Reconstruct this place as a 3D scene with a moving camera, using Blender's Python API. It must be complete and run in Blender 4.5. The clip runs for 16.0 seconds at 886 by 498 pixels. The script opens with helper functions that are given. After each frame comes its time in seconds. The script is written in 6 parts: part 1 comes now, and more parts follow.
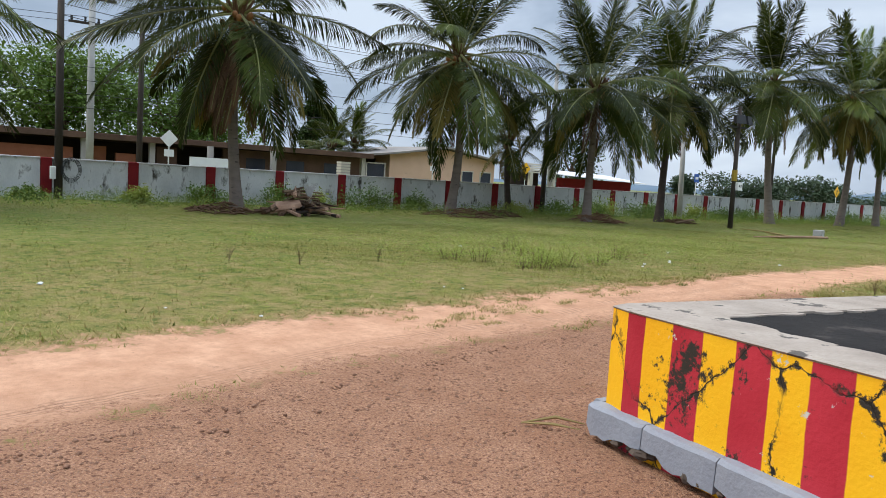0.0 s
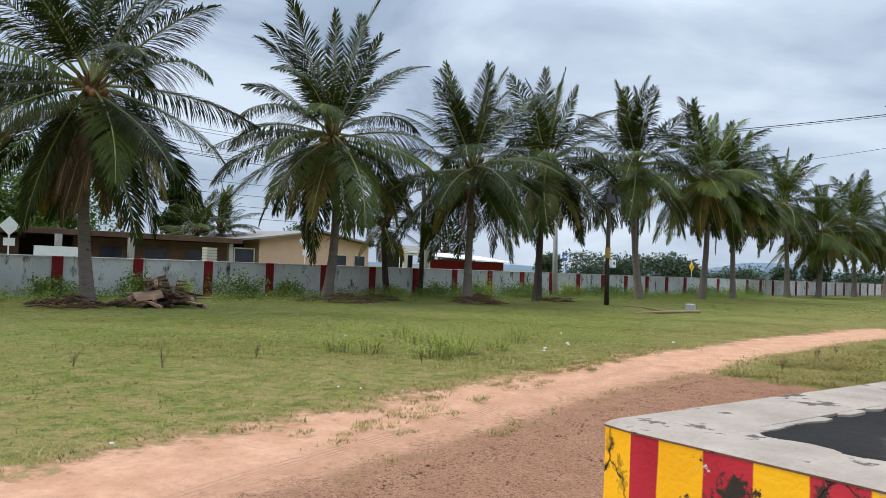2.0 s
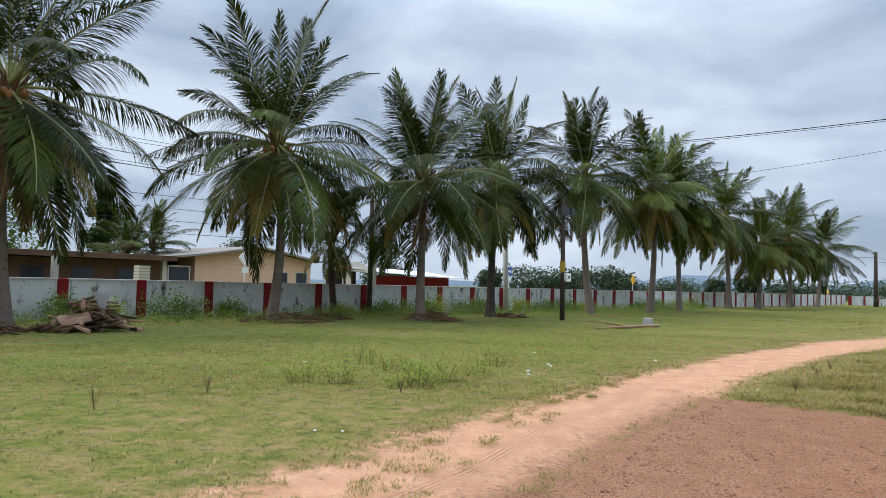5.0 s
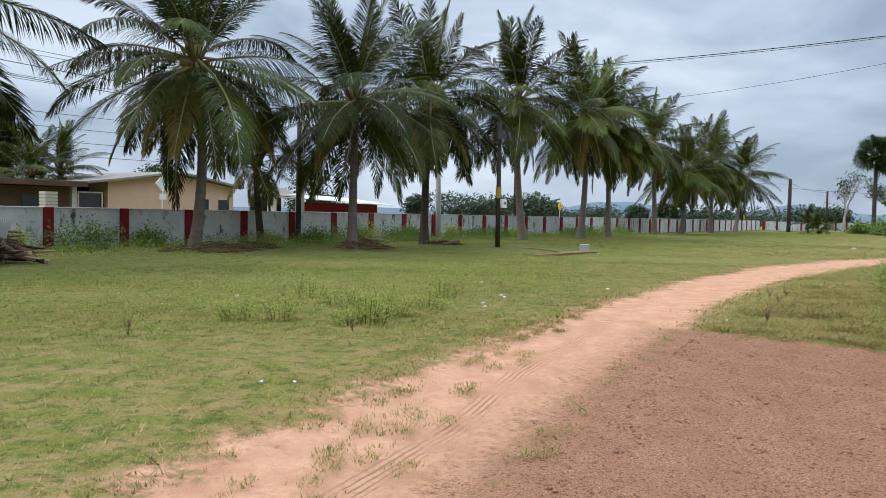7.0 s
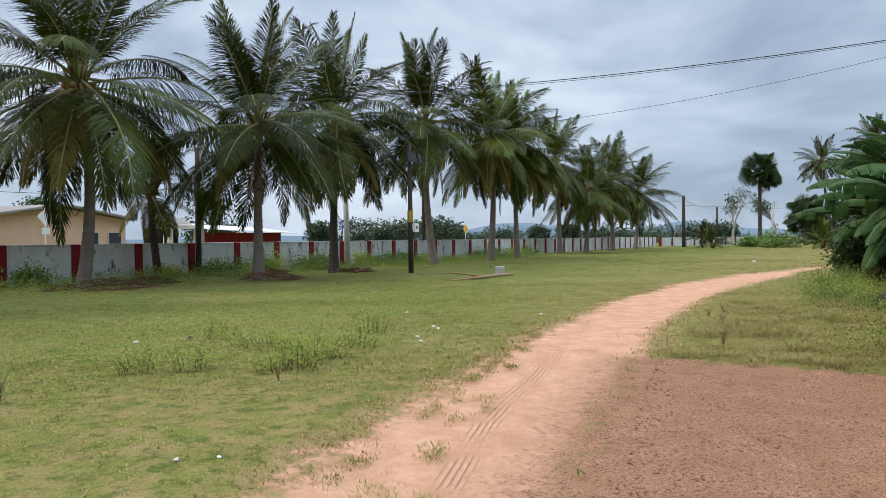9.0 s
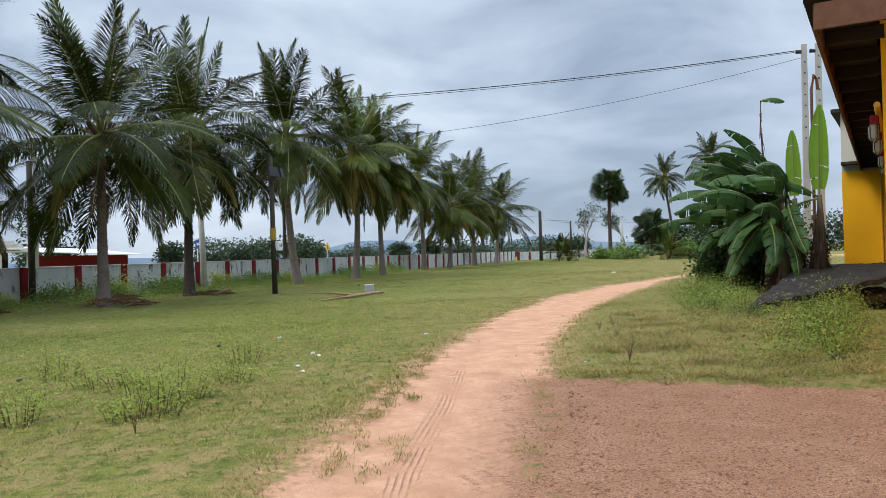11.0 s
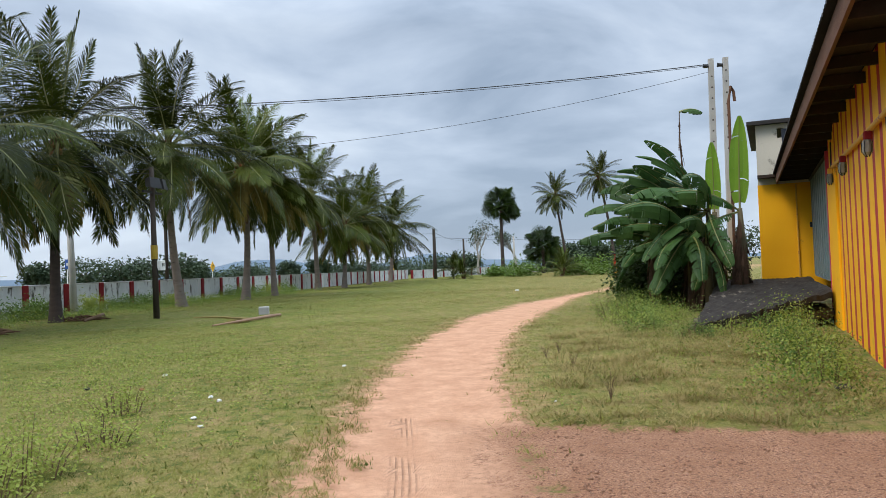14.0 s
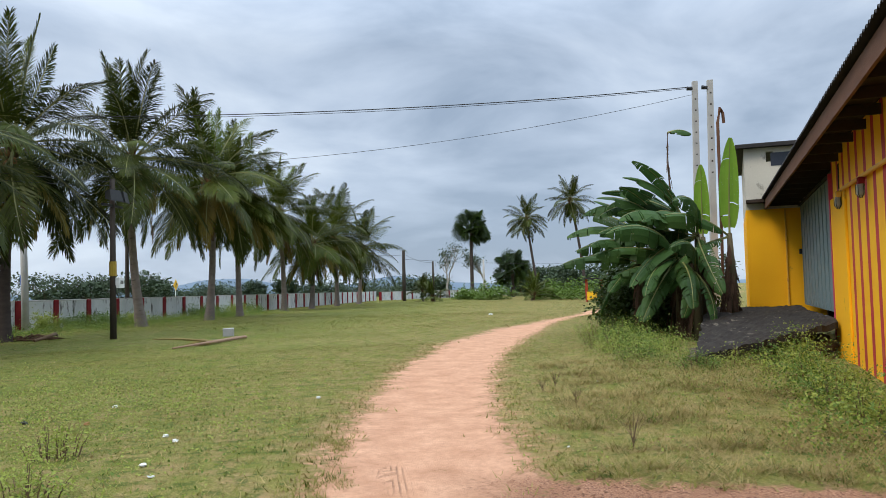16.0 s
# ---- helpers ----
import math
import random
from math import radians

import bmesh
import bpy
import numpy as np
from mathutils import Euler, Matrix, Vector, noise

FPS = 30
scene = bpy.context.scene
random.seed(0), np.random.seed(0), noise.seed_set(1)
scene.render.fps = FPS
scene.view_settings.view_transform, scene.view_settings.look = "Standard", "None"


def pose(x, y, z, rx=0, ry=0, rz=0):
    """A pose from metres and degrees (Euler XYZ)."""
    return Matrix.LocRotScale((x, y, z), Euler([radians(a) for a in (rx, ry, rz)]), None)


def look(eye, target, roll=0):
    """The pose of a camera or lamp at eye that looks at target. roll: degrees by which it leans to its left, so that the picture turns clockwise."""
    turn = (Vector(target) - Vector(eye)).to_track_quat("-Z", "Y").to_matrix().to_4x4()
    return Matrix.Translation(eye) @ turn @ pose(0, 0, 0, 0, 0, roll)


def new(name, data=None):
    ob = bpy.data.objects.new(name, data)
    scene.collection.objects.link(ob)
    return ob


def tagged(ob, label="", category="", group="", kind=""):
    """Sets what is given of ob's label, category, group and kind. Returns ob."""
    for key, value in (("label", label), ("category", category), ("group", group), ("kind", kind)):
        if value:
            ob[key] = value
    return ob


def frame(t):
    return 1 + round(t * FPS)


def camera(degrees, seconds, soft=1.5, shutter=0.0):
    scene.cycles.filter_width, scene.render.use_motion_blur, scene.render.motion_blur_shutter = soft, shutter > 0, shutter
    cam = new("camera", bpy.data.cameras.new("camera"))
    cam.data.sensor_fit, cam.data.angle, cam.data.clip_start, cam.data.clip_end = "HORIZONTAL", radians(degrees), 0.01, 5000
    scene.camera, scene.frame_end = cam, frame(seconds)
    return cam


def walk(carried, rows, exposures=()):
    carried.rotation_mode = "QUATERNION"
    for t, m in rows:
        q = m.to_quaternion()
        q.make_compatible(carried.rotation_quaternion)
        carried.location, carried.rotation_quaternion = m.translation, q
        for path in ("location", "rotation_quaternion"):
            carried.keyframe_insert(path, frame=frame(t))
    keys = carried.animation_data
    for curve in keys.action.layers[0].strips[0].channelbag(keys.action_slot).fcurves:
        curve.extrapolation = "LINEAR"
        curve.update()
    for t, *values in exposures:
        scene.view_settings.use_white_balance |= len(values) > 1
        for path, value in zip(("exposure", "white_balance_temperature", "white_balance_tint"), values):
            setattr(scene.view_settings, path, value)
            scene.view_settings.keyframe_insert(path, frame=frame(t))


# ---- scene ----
cam = camera(59.4, 16.0, soft=0.75)
PATH = [
    (0, (1.607, -1.686, 1.631), (2.79, -0.084, 1.449), 3.5),
    (0.5, (1.743, -1.322, 1.615), (2.967, 0.253, 1.462), 4.3),
    (1, (1.935, -1.022, 1.596), (3.162, 0.551, 1.459), 4.2),
    (1.5, (2.097, -0.751, 1.59), (3.421, 0.748, 1.526), 3.4),
    (2, (2.205, -0.383, 1.602), (3.635, 1.014, 1.649), 2.1),
    (2.5, (2.316, -0.089, 1.584), (3.782, 1.267, 1.695), 0.4),
    (3, (2.471, 0.216, 1.583), (3.947, 1.557, 1.731), 1.2),
    (5.5, (3.065, 1.489, 1.588), (4.652, 2.704, 1.636), 1.2),
    (6, (3.26, 1.804, 1.576), (4.923, 2.915, 1.577), 0.8),
    (6.5, (3.47, 2.081, 1.558), (5.142, 3.177, 1.491), 0.5),
    (7, (3.64, 2.327, 1.556), (5.296, 3.444, 1.465), 1.2),
    (7.5, (3.824, 2.655, 1.572), (5.517, 3.718, 1.501), 1.1),
    (8, (4.036, 2.892, 1.559), (5.786, 3.859, 1.513), -0.3),
    (8.5, (4.254, 3.104, 1.578), (6.008, 4.065, 1.549), -1.0),
    (9, (4.427, 3.328, 1.565), (6.211, 4.232, 1.539), -0.6),
    (9.5, (4.596, 3.584, 1.583), (6.445, 4.345, 1.547), -0.8),
    (10, (4.751, 3.756, 1.559), (6.629, 4.444, 1.524), -0.9),
    (12.5, (6.461, 4.838, 1.528), (8.425, 5.211, 1.607), -2.5),
    (13, (6.731, 5.035, 1.55), (8.704, 5.354, 1.621), -1.9),
    (13.5, (6.937, 5.177, 1.542), (8.915, 5.465, 1.6), -2.2),
    (14, (7.207, 5.269, 1.54), (9.186, 5.557, 1.589), -2.3),
    (14.5, (7.493, 5.326, 1.535), (9.476, 5.585, 1.563), -1.4),
    (15, (7.748, 5.468, 1.535), (9.738, 5.671, 1.563), -0.8),
    (15.5, (8.028, 5.633, 1.538), (10.021, 5.802, 1.594), -1.0),
    (16, (8.326, 5.739, 1.551), (10.313, 5.942, 1.655), -1.4),
]
walk(cam, [(t, look(eye, target, roll)) for t, eye, target, roll in PATH])

# ---- light ----
world = bpy.data.worlds.new("overcast_sky")
scene.world = world
world.use_nodes = True
wt = world.node_tree
wn, wl = wt.nodes, wt.links
wn.clear()
SUN_EL, SUN_AZ = radians(50), radians(132)
w_out = wn.new("ShaderNodeOutputWorld")
w_bg = wn.new("ShaderNodeBackground")
w_sky = wn.new("ShaderNodeTexSky")
w_sky.sky_type = "NISHITA"
w_sky.sun_disc = False
w_sky.sun_elevation = SUN_EL
w_sky.sun_rotation = radians(90) - SUN_AZ
w_tc = wn.new("ShaderNodeTexCoord")
w_sep = wn.new("ShaderNodeSeparateXYZ")
wl.new(w_tc.outputs["Generated"], w_sep.inputs[0])
w_map = wn.new("ShaderNodeMapping")
w_map.inputs["Scale"].default_value = (1.0, 1.0, 2.6)
w_map.inputs["Rotation"].default_value = (0, 0, 0.5)
wl.new(w_tc.outputs["Generated"], w_map.inputs[0])
w_n1 = wn.new("ShaderNodeTexNoise")
w_n1.inputs["Scale"].default_value = 3.1
w_n1.inputs["Detail"].default_value = 8
w_n1.inputs["Roughness"].default_value = 0.5
w_n1.inputs["Distortion"].default_value = 0.35
wl.new(w_map.outputs[0], w_n1.inputs["Vector"])
w_ramp = wn.new("ShaderNodeValToRGB")
els = w_ramp.color_ramp.elements
els[0].position, els[0].color = 0.36, (0.32, 0.405, 0.53, 1)
els[1].position, els[1].color = 0.63, (0.66, 0.755, 0.88, 1)
mid = els.new(0.5)
mid.color = (0.49, 0.585, 0.725, 1)
wl.new(w_n1.outputs[0], w_ramp.inputs[0])
# an overcast sky is three to four times as bright overhead as at the horizon
w_up = wn.new("ShaderNodeMapRange")
w_up.inputs["From Min"].default_value, w_up.inputs["From Max"].default_value = 0.30, 1.0
w_up.inputs["To Min"].default_value, w_up.inputs["To Max"].default_value = 1.0, 3.9
wl.new(w_sep.outputs[2], w_up.inputs[0])
w_mul = wn.new("ShaderNodeMix")
w_mul.data_type, w_mul.blend_type = "RGBA", "MULTIPLY"
w_mul.inputs["Factor"].default_value = 1.0
wl.new(w_ramp.outputs[0], w_mul.inputs["A"])
wl.new(w_up.outputs[0], w_mul.inputs["B"])
w_dim = wn.new("ShaderNodeMix")
w_dim.data_type, w_dim.blend_type = "RGBA", "MULTIPLY"
w_dim.inputs["Factor"].default_value = 1.0
w_dim.inputs["B"].default_value = (0.1, 0.1, 0.1, 1)
wl.new(w_sky.outputs[0], w_dim.inputs["A"])
w_mix = wn.new("ShaderNodeMix")
w_mix.data_type = "RGBA"
w_mix.inputs["Factor"].default_value = 0.9
wl.new(w_dim.outputs["Result"], w_mix.inputs["A"])
wl.new(w_mul.outputs["Result"], w_mix.inputs["B"])
wl.new(w_mix.outputs["Result"], w_bg.inputs["Color"])
w_bg.inputs["Strength"].default_value = 1.12
wl.new(w_bg.outputs[0], w_out.inputs[0])

sun = new("sun", bpy.data.lights.new("sun", "SUN"))
sun.data.energy, sun.data.angle, sun.data.color = 2.0, radians(22), (1.0, 0.90, 0.77)
sun.matrix_world = look((40 * math.cos(SUN_AZ), 40 * math.sin(SUN_AZ), 40 * math.tan(SUN_EL)), (0, 0, 0))
scene.view_settings.exposure = 0.0

# ---- materials ----
def material(name, c1, c2, scale=3.0, fine=40.0, rough=0.8, bump=0.3, stain=None, stain_scale=1.5, stain_at=0.6, metal=0.0, vary=0.0, stretch=(1, 1, 1), leaf=0.0, stain_soft=0.08, shift=False):
    """Two colours mixed by a broad and a fine noise, with optional stains, relief, per-object variation and light passing through (leaf)."""
    m = bpy.data.materials.new(name)
    m.use_nodes = True
    n, l = m.node_tree.nodes, m.node_tree.links
    b = n["Principled BSDF"]
    tc, mp = n.new("ShaderNodeTexCoord"), n.new("ShaderNodeMapping")
    mp.inputs["Scale"].default_value = stretch
    l.new(tc.outputs["Object"], mp.inputs[0])
    if shift:
        so, sm = n.new("ShaderNodeObjectInfo"), n.new("ShaderNodeVectorMath")
        sm.operation = "SCALE"
        sm.inputs[0].default_value = (37.0, 11.0, 0.0)
        l.new(so.outputs["Random"], sm.inputs["Scale"])
        l.new(sm.outputs[0], mp.inputs["Location"])
    a, f = n.new("ShaderNodeTexNoise"), n.new("ShaderNodeTexNoise")
    a.inputs["Scale"].default_value, a.inputs["Detail"].default_value = scale, 5
    f.inputs["Scale"].default_value, f.inputs["Detail"].default_value = fine, 4
    l.new(mp.outputs[0], a.inputs["Vector"])
    l.new(mp.outputs[0], f.inputs["Vector"])
    add = n.new("ShaderNodeMath")
    add.operation = "MULTIPLY_ADD"
    add.inputs[1].default_value = 0.45
    l.new(f.outputs[0], add.inputs[0])
    sc = n.new("ShaderNodeMath")
    sc.operation = "MULTIPLY_ADD"
    sc.inputs[1].default_value, sc.inputs[2].default_value = 1.3, -0.38
    l.new(a.outputs[0], sc.inputs[0])
    l.new(sc.outputs[0], add.inputs[2])
    mix = n.new("ShaderNodeMix")
    mix.data_type = "RGBA"
    mix.inputs["A"].default_value, mix.inputs["B"].default_value = (*c1, 1), (*c2, 1)
    l.new(add.outputs[0], mix.inputs["Factor"])
    col = mix.outputs["Result"]
    if stain:
        s = n.new("ShaderNodeTexNoise")
        s.inputs["Scale"].default_value, s.inputs["Detail"].default_value, s.inputs["Roughness"].default_value = stain_scale, 7, 0.65
        l.new(mp.outputs[0], s.inputs["Vector"])
        mr = n.new("ShaderNodeMapRange")
        mr.inputs["From Min"].default_value, mr.inputs["From Max"].default_value = stain_at, stain_at + stain_soft
        l.new(s.outputs[0], mr.inputs[0])
        m2 = n.new("ShaderNodeMix")
        m2.data_type = "RGBA"
        m2.inputs["B"].default_value = (*stain, 1)
        l.new(mr.outputs[0], m2.inputs["Factor"])
        l.new(col, m2.inputs["A"])
        col = m2.outputs["Result"]
    if vary:
        oi, hs = n.new("ShaderNodeObjectInfo"), n.new("ShaderNodeHueSaturation")
        mv = n.new("ShaderNodeMapRange")
        mv.inputs["To Min"].default_value, mv.inputs["To Max"].default_value = 1 - vary, 1 + vary
        l.new(oi.outputs["Random"], mv.inputs[0])
        l.new(mv.outputs[0], hs.inputs["Value"])
        l.new(col, hs.inputs["Color"])
        col = hs.outputs[0]
    l.new(col, b.inputs["Base Color"])
    b.inputs["Roughness"].default_value, b.inputs["Metallic"].default_value = rough, metal
    b.inputs["Specular IOR Level"].default_value = 0.14 if leaf else 0.2 if rough > 0.65 else 0.4
    if bump:
        bp = n.new("ShaderNodeBump")
        bp.inputs["Strength"].default_value, bp.inputs["Distance"].default_value = bump, 0.02
        l.new(add.outputs[0], bp.inputs["Height"])
        l.new(bp.outputs[0], b.inputs["Normal"])
    if leaf:
        tr, ms = n.new("ShaderNodeBsdfTranslucent"), n.new("ShaderNodeMixShader")
        ms.inputs[0].default_value = leaf
        l.new(col, tr.inputs[0])
        l.new(b.outputs[0], ms.inputs[1])
        l.new(tr.outputs[0], ms.inputs[2])
        l.new(ms.outputs[0], n["Material Output"].inputs[0])
    return m


def math_node(n, l, op, a, b=None, c=None):
    x = n.new("ShaderNodeMath")
    x.operation = op
    for i, v in enumerate((a, b, c)):
        if v is None:
            continue
        if isinstance(v, (int, float)):
            x.inputs[i].default_value = v
        else:
            l.new(v, x.inputs[i])
    return x.outputs[0]


def mix_node(n, l, fac, a, b):
    x = n.new("ShaderNodeMix")
    x.data_type = "RGBA"
    for key, v in (("Factor", fac), ("A", a), ("B", b)):
        if isinstance(v, (int, float)):
            x.inputs[key].default_value = v
        elif isinstance(v, tuple):
            x.inputs[key].default_value = (*v, 1)
        else:
            l.new(v, x.inputs[key])
    return x.outputs["Result"]


def noise_node(n, l, vec, scale, detail=4, rough=0.55):
    x = n.new("ShaderNodeTexNoise")
    x.inputs["Scale"].default_value, x.inputs["Detail"].default_value, x.inputs["Roughness"].default_value = scale, detail, rough
    l.new(vec, x.inputs["Vector"])
    return x.outputs[0]


def range_node(n, l, v, a, b, c=0.0, d=1.0):
    x = n.new("ShaderNodeMapRange")
    x.inputs[1].default_value, x.inputs[2].default_value, x.inputs[3].default_value, x.inputs[4].default_value = a, b, c, d
    l.new(v, x.inputs[0])
    return x.outputs[0]


def painted_stripes(name, period, red_share, offset, axis, wear=0.0):
    """Hand-painted yellow and red upright stripes on plaster, with wobbly edges, cracks, mould and flaked spots."""
    m = bpy.data.materials.new(name)
    m.use_nodes = True
    n, l = m.node_tree.nodes, m.node_tree.links
    b = n["Principled BSDF"]
    tc, sep = n.new("ShaderNodeTexCoord"), n.new("ShaderNodeSeparateXYZ")
    vec = tc.outputs["Object"]
    l.new(vec, sep.inputs[0])
    wob = noise_node(n, l, vec, 2.2, 5)
    pos = math_node(n, l, "MULTIPLY_ADD", wob, 0.035, sep.outputs[axis])
    fr = math_node(n, l, "FRACT", math_node(n, l, "DIVIDE", math_node(n, l, "ADD", pos, offset + 100 * period), period))
    red = range_node(n, l, math_node(n, l, "ABSOLUTE", math_node(n, l, "SUBTRACT", fr, 0.5)), red_share / 2 - 0.008, red_share / 2 + 0.008, 1, 0)
    broad, fine = noise_node(n, l, vec, 1.7, 5), noise_node(n, l, vec, 30, 5)
    yellow = mix_node(n, l, range_node(n, l, broad, 0.3, 0.7), (0.90, 0.43, 0.008), (0.97, 0.54, 0.014))
    redc = mix_node(n, l, range_node(n, l, broad, 0.3, 0.7), (0.40, 0.018, 0.030), (0.56, 0.040, 0.058))
    col = mix_node(n, l, red, yellow, redc)
    h = fine
    if wear:
        vo = n.new("ShaderNodeTexVoronoi")
        vo.feature = "DISTANCE_TO_EDGE"
        vo.inputs["Scale"].default_value = 1.5
        wv = n.new("ShaderNodeMix")
        wv.data_type = "VECTOR"
        wv.inputs["Factor"].default_value = 0.22
        nz = n.new("ShaderNodeTexNoise")
        nz.inputs["Scale"].default_value, nz.inputs["Detail"].default_value = 3.0, 6
        l.new(vec, nz.inputs["Vector"])
        l.new(vec, wv.inputs["A"])
        l.new(nz.outputs["Color"], wv.inputs["B"])
        l.new(wv.outputs["Result"], vo.inputs["Vector"])
        crack = range_node(n, l, vo.outputs["Distance"], 0.002, 0.0065, 1, 0)
        crack = math_node(n, l, "MULTIPLY", crack, range_node(n, l, noise_node(n, l, vec, 1.3, 3), 0.42, 0.50))
        speckle = noise_node(n, l, vec, 11, 9, 0.75)
        mould = range_node(n, l, noise_node(n, l, vec, 3.4, 9, 0.75), 0.595, 0.63)
        # mould creeping out from the cracks
        halo = math_node(n, l, "ADD", math_node(n, l, "MULTIPLY", vo.outputs["Distance"], 3.2), speckle)
        halo = math_node(n, l, "MULTIPLY", range_node(n, l, halo, 0.50, 0.56, 1, 0), range_node(n, l, noise_node(n, l, vec, 1.3, 3), 0.42, 0.50))
        mould = math_node(n, l, "MAXIMUM", mould, halo)
        flake = range_node(n, l, noise_node(n, l, vec, 5.5, 8, 0.7), 0.64, 0.66)
        vd = n.new("ShaderNodeVectorMath")
        vd.operation = "DISTANCE"
        vd.inputs[1].default_value = (0.0, -0.56, 0.50)
        l.new(vec, vd.inputs[0])
        blot = math_node(n, l, "MULTIPLY_ADD", noise_node(n, l, vec, 3.2, 10, 0.78), 1.5, vd.outputs["Value"])
        mould = math_node(n, l, "MAXIMUM", mould, range_node(n, l, blot, 0.88, 0.94, 1, 0))
        col = mix_node(n, l, flake, col, (0.62, 0.60, 0.55))
        col = mix_node(n, l, math_node(n, l, "MULTIPLY", mould, wear), col, (0.035, 0.03, 0.022))
        col = mix_node(n, l, crack, col, (0.02, 0.016, 0.012))
        h = math_node(n, l, "SUBTRACT", fine, math_node(n, l, "MULTIPLY_ADD", crack, 2.0, flake))
    else:
        dirt = range_node(n, l, noise_node(n, l, vec, 1.2, 8, 0.7), 0.58, 0.75)
        col = mix_node(n, l, math_node(n, l, "MULTIPLY", dirt, 0.35), col, (0.35, 0.22, 0.08))
    l.new(col, b.inputs["Base Color"])
    b.inputs["Roughness"].default_value = 0.62
    b.inputs["Specular IOR Level"].default_value = 0.25
    bp = n.new("ShaderNodeBump")
    bp.inputs["Strength"].default_value, bp.inputs["Distance"].default_value = 0.35, 0.012
    l.new(h, bp.inputs["Height"])
    l.new(bp.outputs[0], b.inputs["Normal"])
    return m


def ground_material():
    m = bpy.data.materials.new("ground_grass_and_earth")
    m.use_nodes = True
    n, l = m.node_tree.nodes, m.node_tree.links
    b = n["Principled BSDF"]
    vec = n.new("ShaderNodeTexCoord").outputs["Object"]
    at = {}
    for key in ("sand", "gravel", "rut", "across"):
        x = n.new("ShaderNodeAttribute")
        x.attribute_name = key
        at[key] = x.outputs["Fac"]
    broad, midn, fine, grit = noise_node(n, l, vec, 0.35, 6, 0.6), noise_node(n, l, vec, 2.4, 6, 0.62), noise_node(n, l, vec, 14, 5, 0.65), noise_node(n, l, vec, 70, 3, 0.6)
    green = mix_node(n, l, range_node(n, l, broad, 0.35, 0.65), (0.17, 0.19, 0.030), (0.33, 0.27, 0.085))
    green = mix_node(n, l, range_node(n, l, midn, 0.42, 0.58, 0.0, 0.95), green, (0.36, 0.25, 0.11))
    # lusher growth away from the track
    place = n.new("ShaderNodeSeparateXYZ")
    l.new(vec, place.inputs[0])
    lush = math_node(n, l, "MULTIPLY", range_node(n, l, place.outputs[1], 8.5, 15.0), range_node(n, l, broad, 0.35, 0.6, 0.85, 0.35))
    green = mix_node(n, l, lush, green, (0.15, 0.19, 0.030))
    tuft = noise_node(n, l, vec, 5.0, 6, 0.72)
    green = mix_node(n, l, range_node(n, l, tuft, 0.50, 0.60, 0.0, 0.85), green, (0.055, 0.085, 0.012))
    green = mix_node(n, l, range_node(n, l, fine, 0.4, 0.75, 0.0, 0.7), green, (0.09, 0.12, 0.02))
    # dark green flecks: shadow gaps between blades put into the colour
    green = mix_node(n, l, range_node(n, l, grit, 0.38, 0.62, 0.55, 0.0), green, (0.09, 0.11, 0.02))
    green = mix_node(n, l, range_node(n, l, grit, 0.6, 0.75, 0.0, 0.6), green, (0.42, 0.36, 0.14))
    sand = mix_node(n, l, range_node(n, l, midn, 0.3, 0.7), (0.50, 0.265, 0.155), (0.68, 0.395, 0.25))
    sand = mix_node(n, l, range_node(n, l, fine, 0.42, 0.72, 0, 0.45), sand, (0.37, 0.19, 0.105))
    # tyre track: fine parallel grooves pressed into the sand
    groove = math_node(n, l, "SINE", math_node(n, l, "ADD", math_node(n, l, "MULTIPLY", at["across"], 118.0), math_node(n, l, "MULTIPLY", midn, 1.6)), 0.0)
    groove = math_node(n, l, "MULTIPLY", range_node(n, l, groove, 0.1, 0.9), math_node(n, l, "MULTIPLY", range_node(n, l, at["rut"], 0.35, 0.8), range_node(n, l, midn, 0.40, 0.56)))
    # darkens the groove bottoms: their shade is put into the sand colour
    sand = mix_node(n, l, math_node(n, l, "MULTIPLY", groove, 0.4), sand, (0.17, 0.085, 0.05))
    grav = mix_node(n, l, range_node(n, l, midn, 0.3, 0.7), (0.47, 0.245, 0.138), (0.64, 0.365, 0.222))
    grav = mix_node(n, l, range_node(n, l, grit, 0.35, 0.65, 0, 0.85), grav, (0.22, 0.09, 0.05))
    grav = mix_node(n, l, range_node(n, l, grit, 0.60, 0.70, 0, 0.8), grav, (0.52, 0.36, 0.28))
    speck = noise_node(n, l, vec, 32, 3, 0.7)
    grav = mix_node(n, l, range_node(n, l, speck, 0.54, 0.62, 0, 0.85), grav, (0.15, 0.065, 0.04))
    sand = mix_node(n, l, range_node(n, l, speck, 0.66, 0.72, 0, 0.5), sand, (0.26, 0.13, 0.075))
    clump = noise_node(n, l, vec, 6.5, 5, 0.7)
    wob = math_node(n, l, "ADD", math_node(n, l, "MULTIPLY_ADD", midn, 1.3, -0.65), math_node(n, l, "ADD", math_node(n, l, "MULTIPLY_ADD", fine, 1.0, -0.5), math_node(n, l, "MULTIPLY_ADD", clump, 1.2, -0.6)))
    wide = math_node(n, l, "ADD", at["sand"], wob)
    ms = range_node(n, l, wide, 0.44, 0.56)
    green = mix_node(n, l, range_node(n, l, wide, 0.10, 0.46, 0.0, 0.8), green, (0.36, 0.235, 0.115))
    sand = mix_node(n, l, range_node(n, l, wide, 0.52, 0.72, 0.55, 0.0), sand, (0.30, 0.165, 0.09))
    mg = range_node(n, l, math_node(n, l, "ADD", at["gravel"], math_node(n, l, "MULTIPLY", wob, 0.8)), 0.35, 0.65)
    col = mix_node(n, l, ms, green, sand)
    col = mix_node(n, l, mg, col, grav)
    l.new(col, b.inputs["Base Color"])
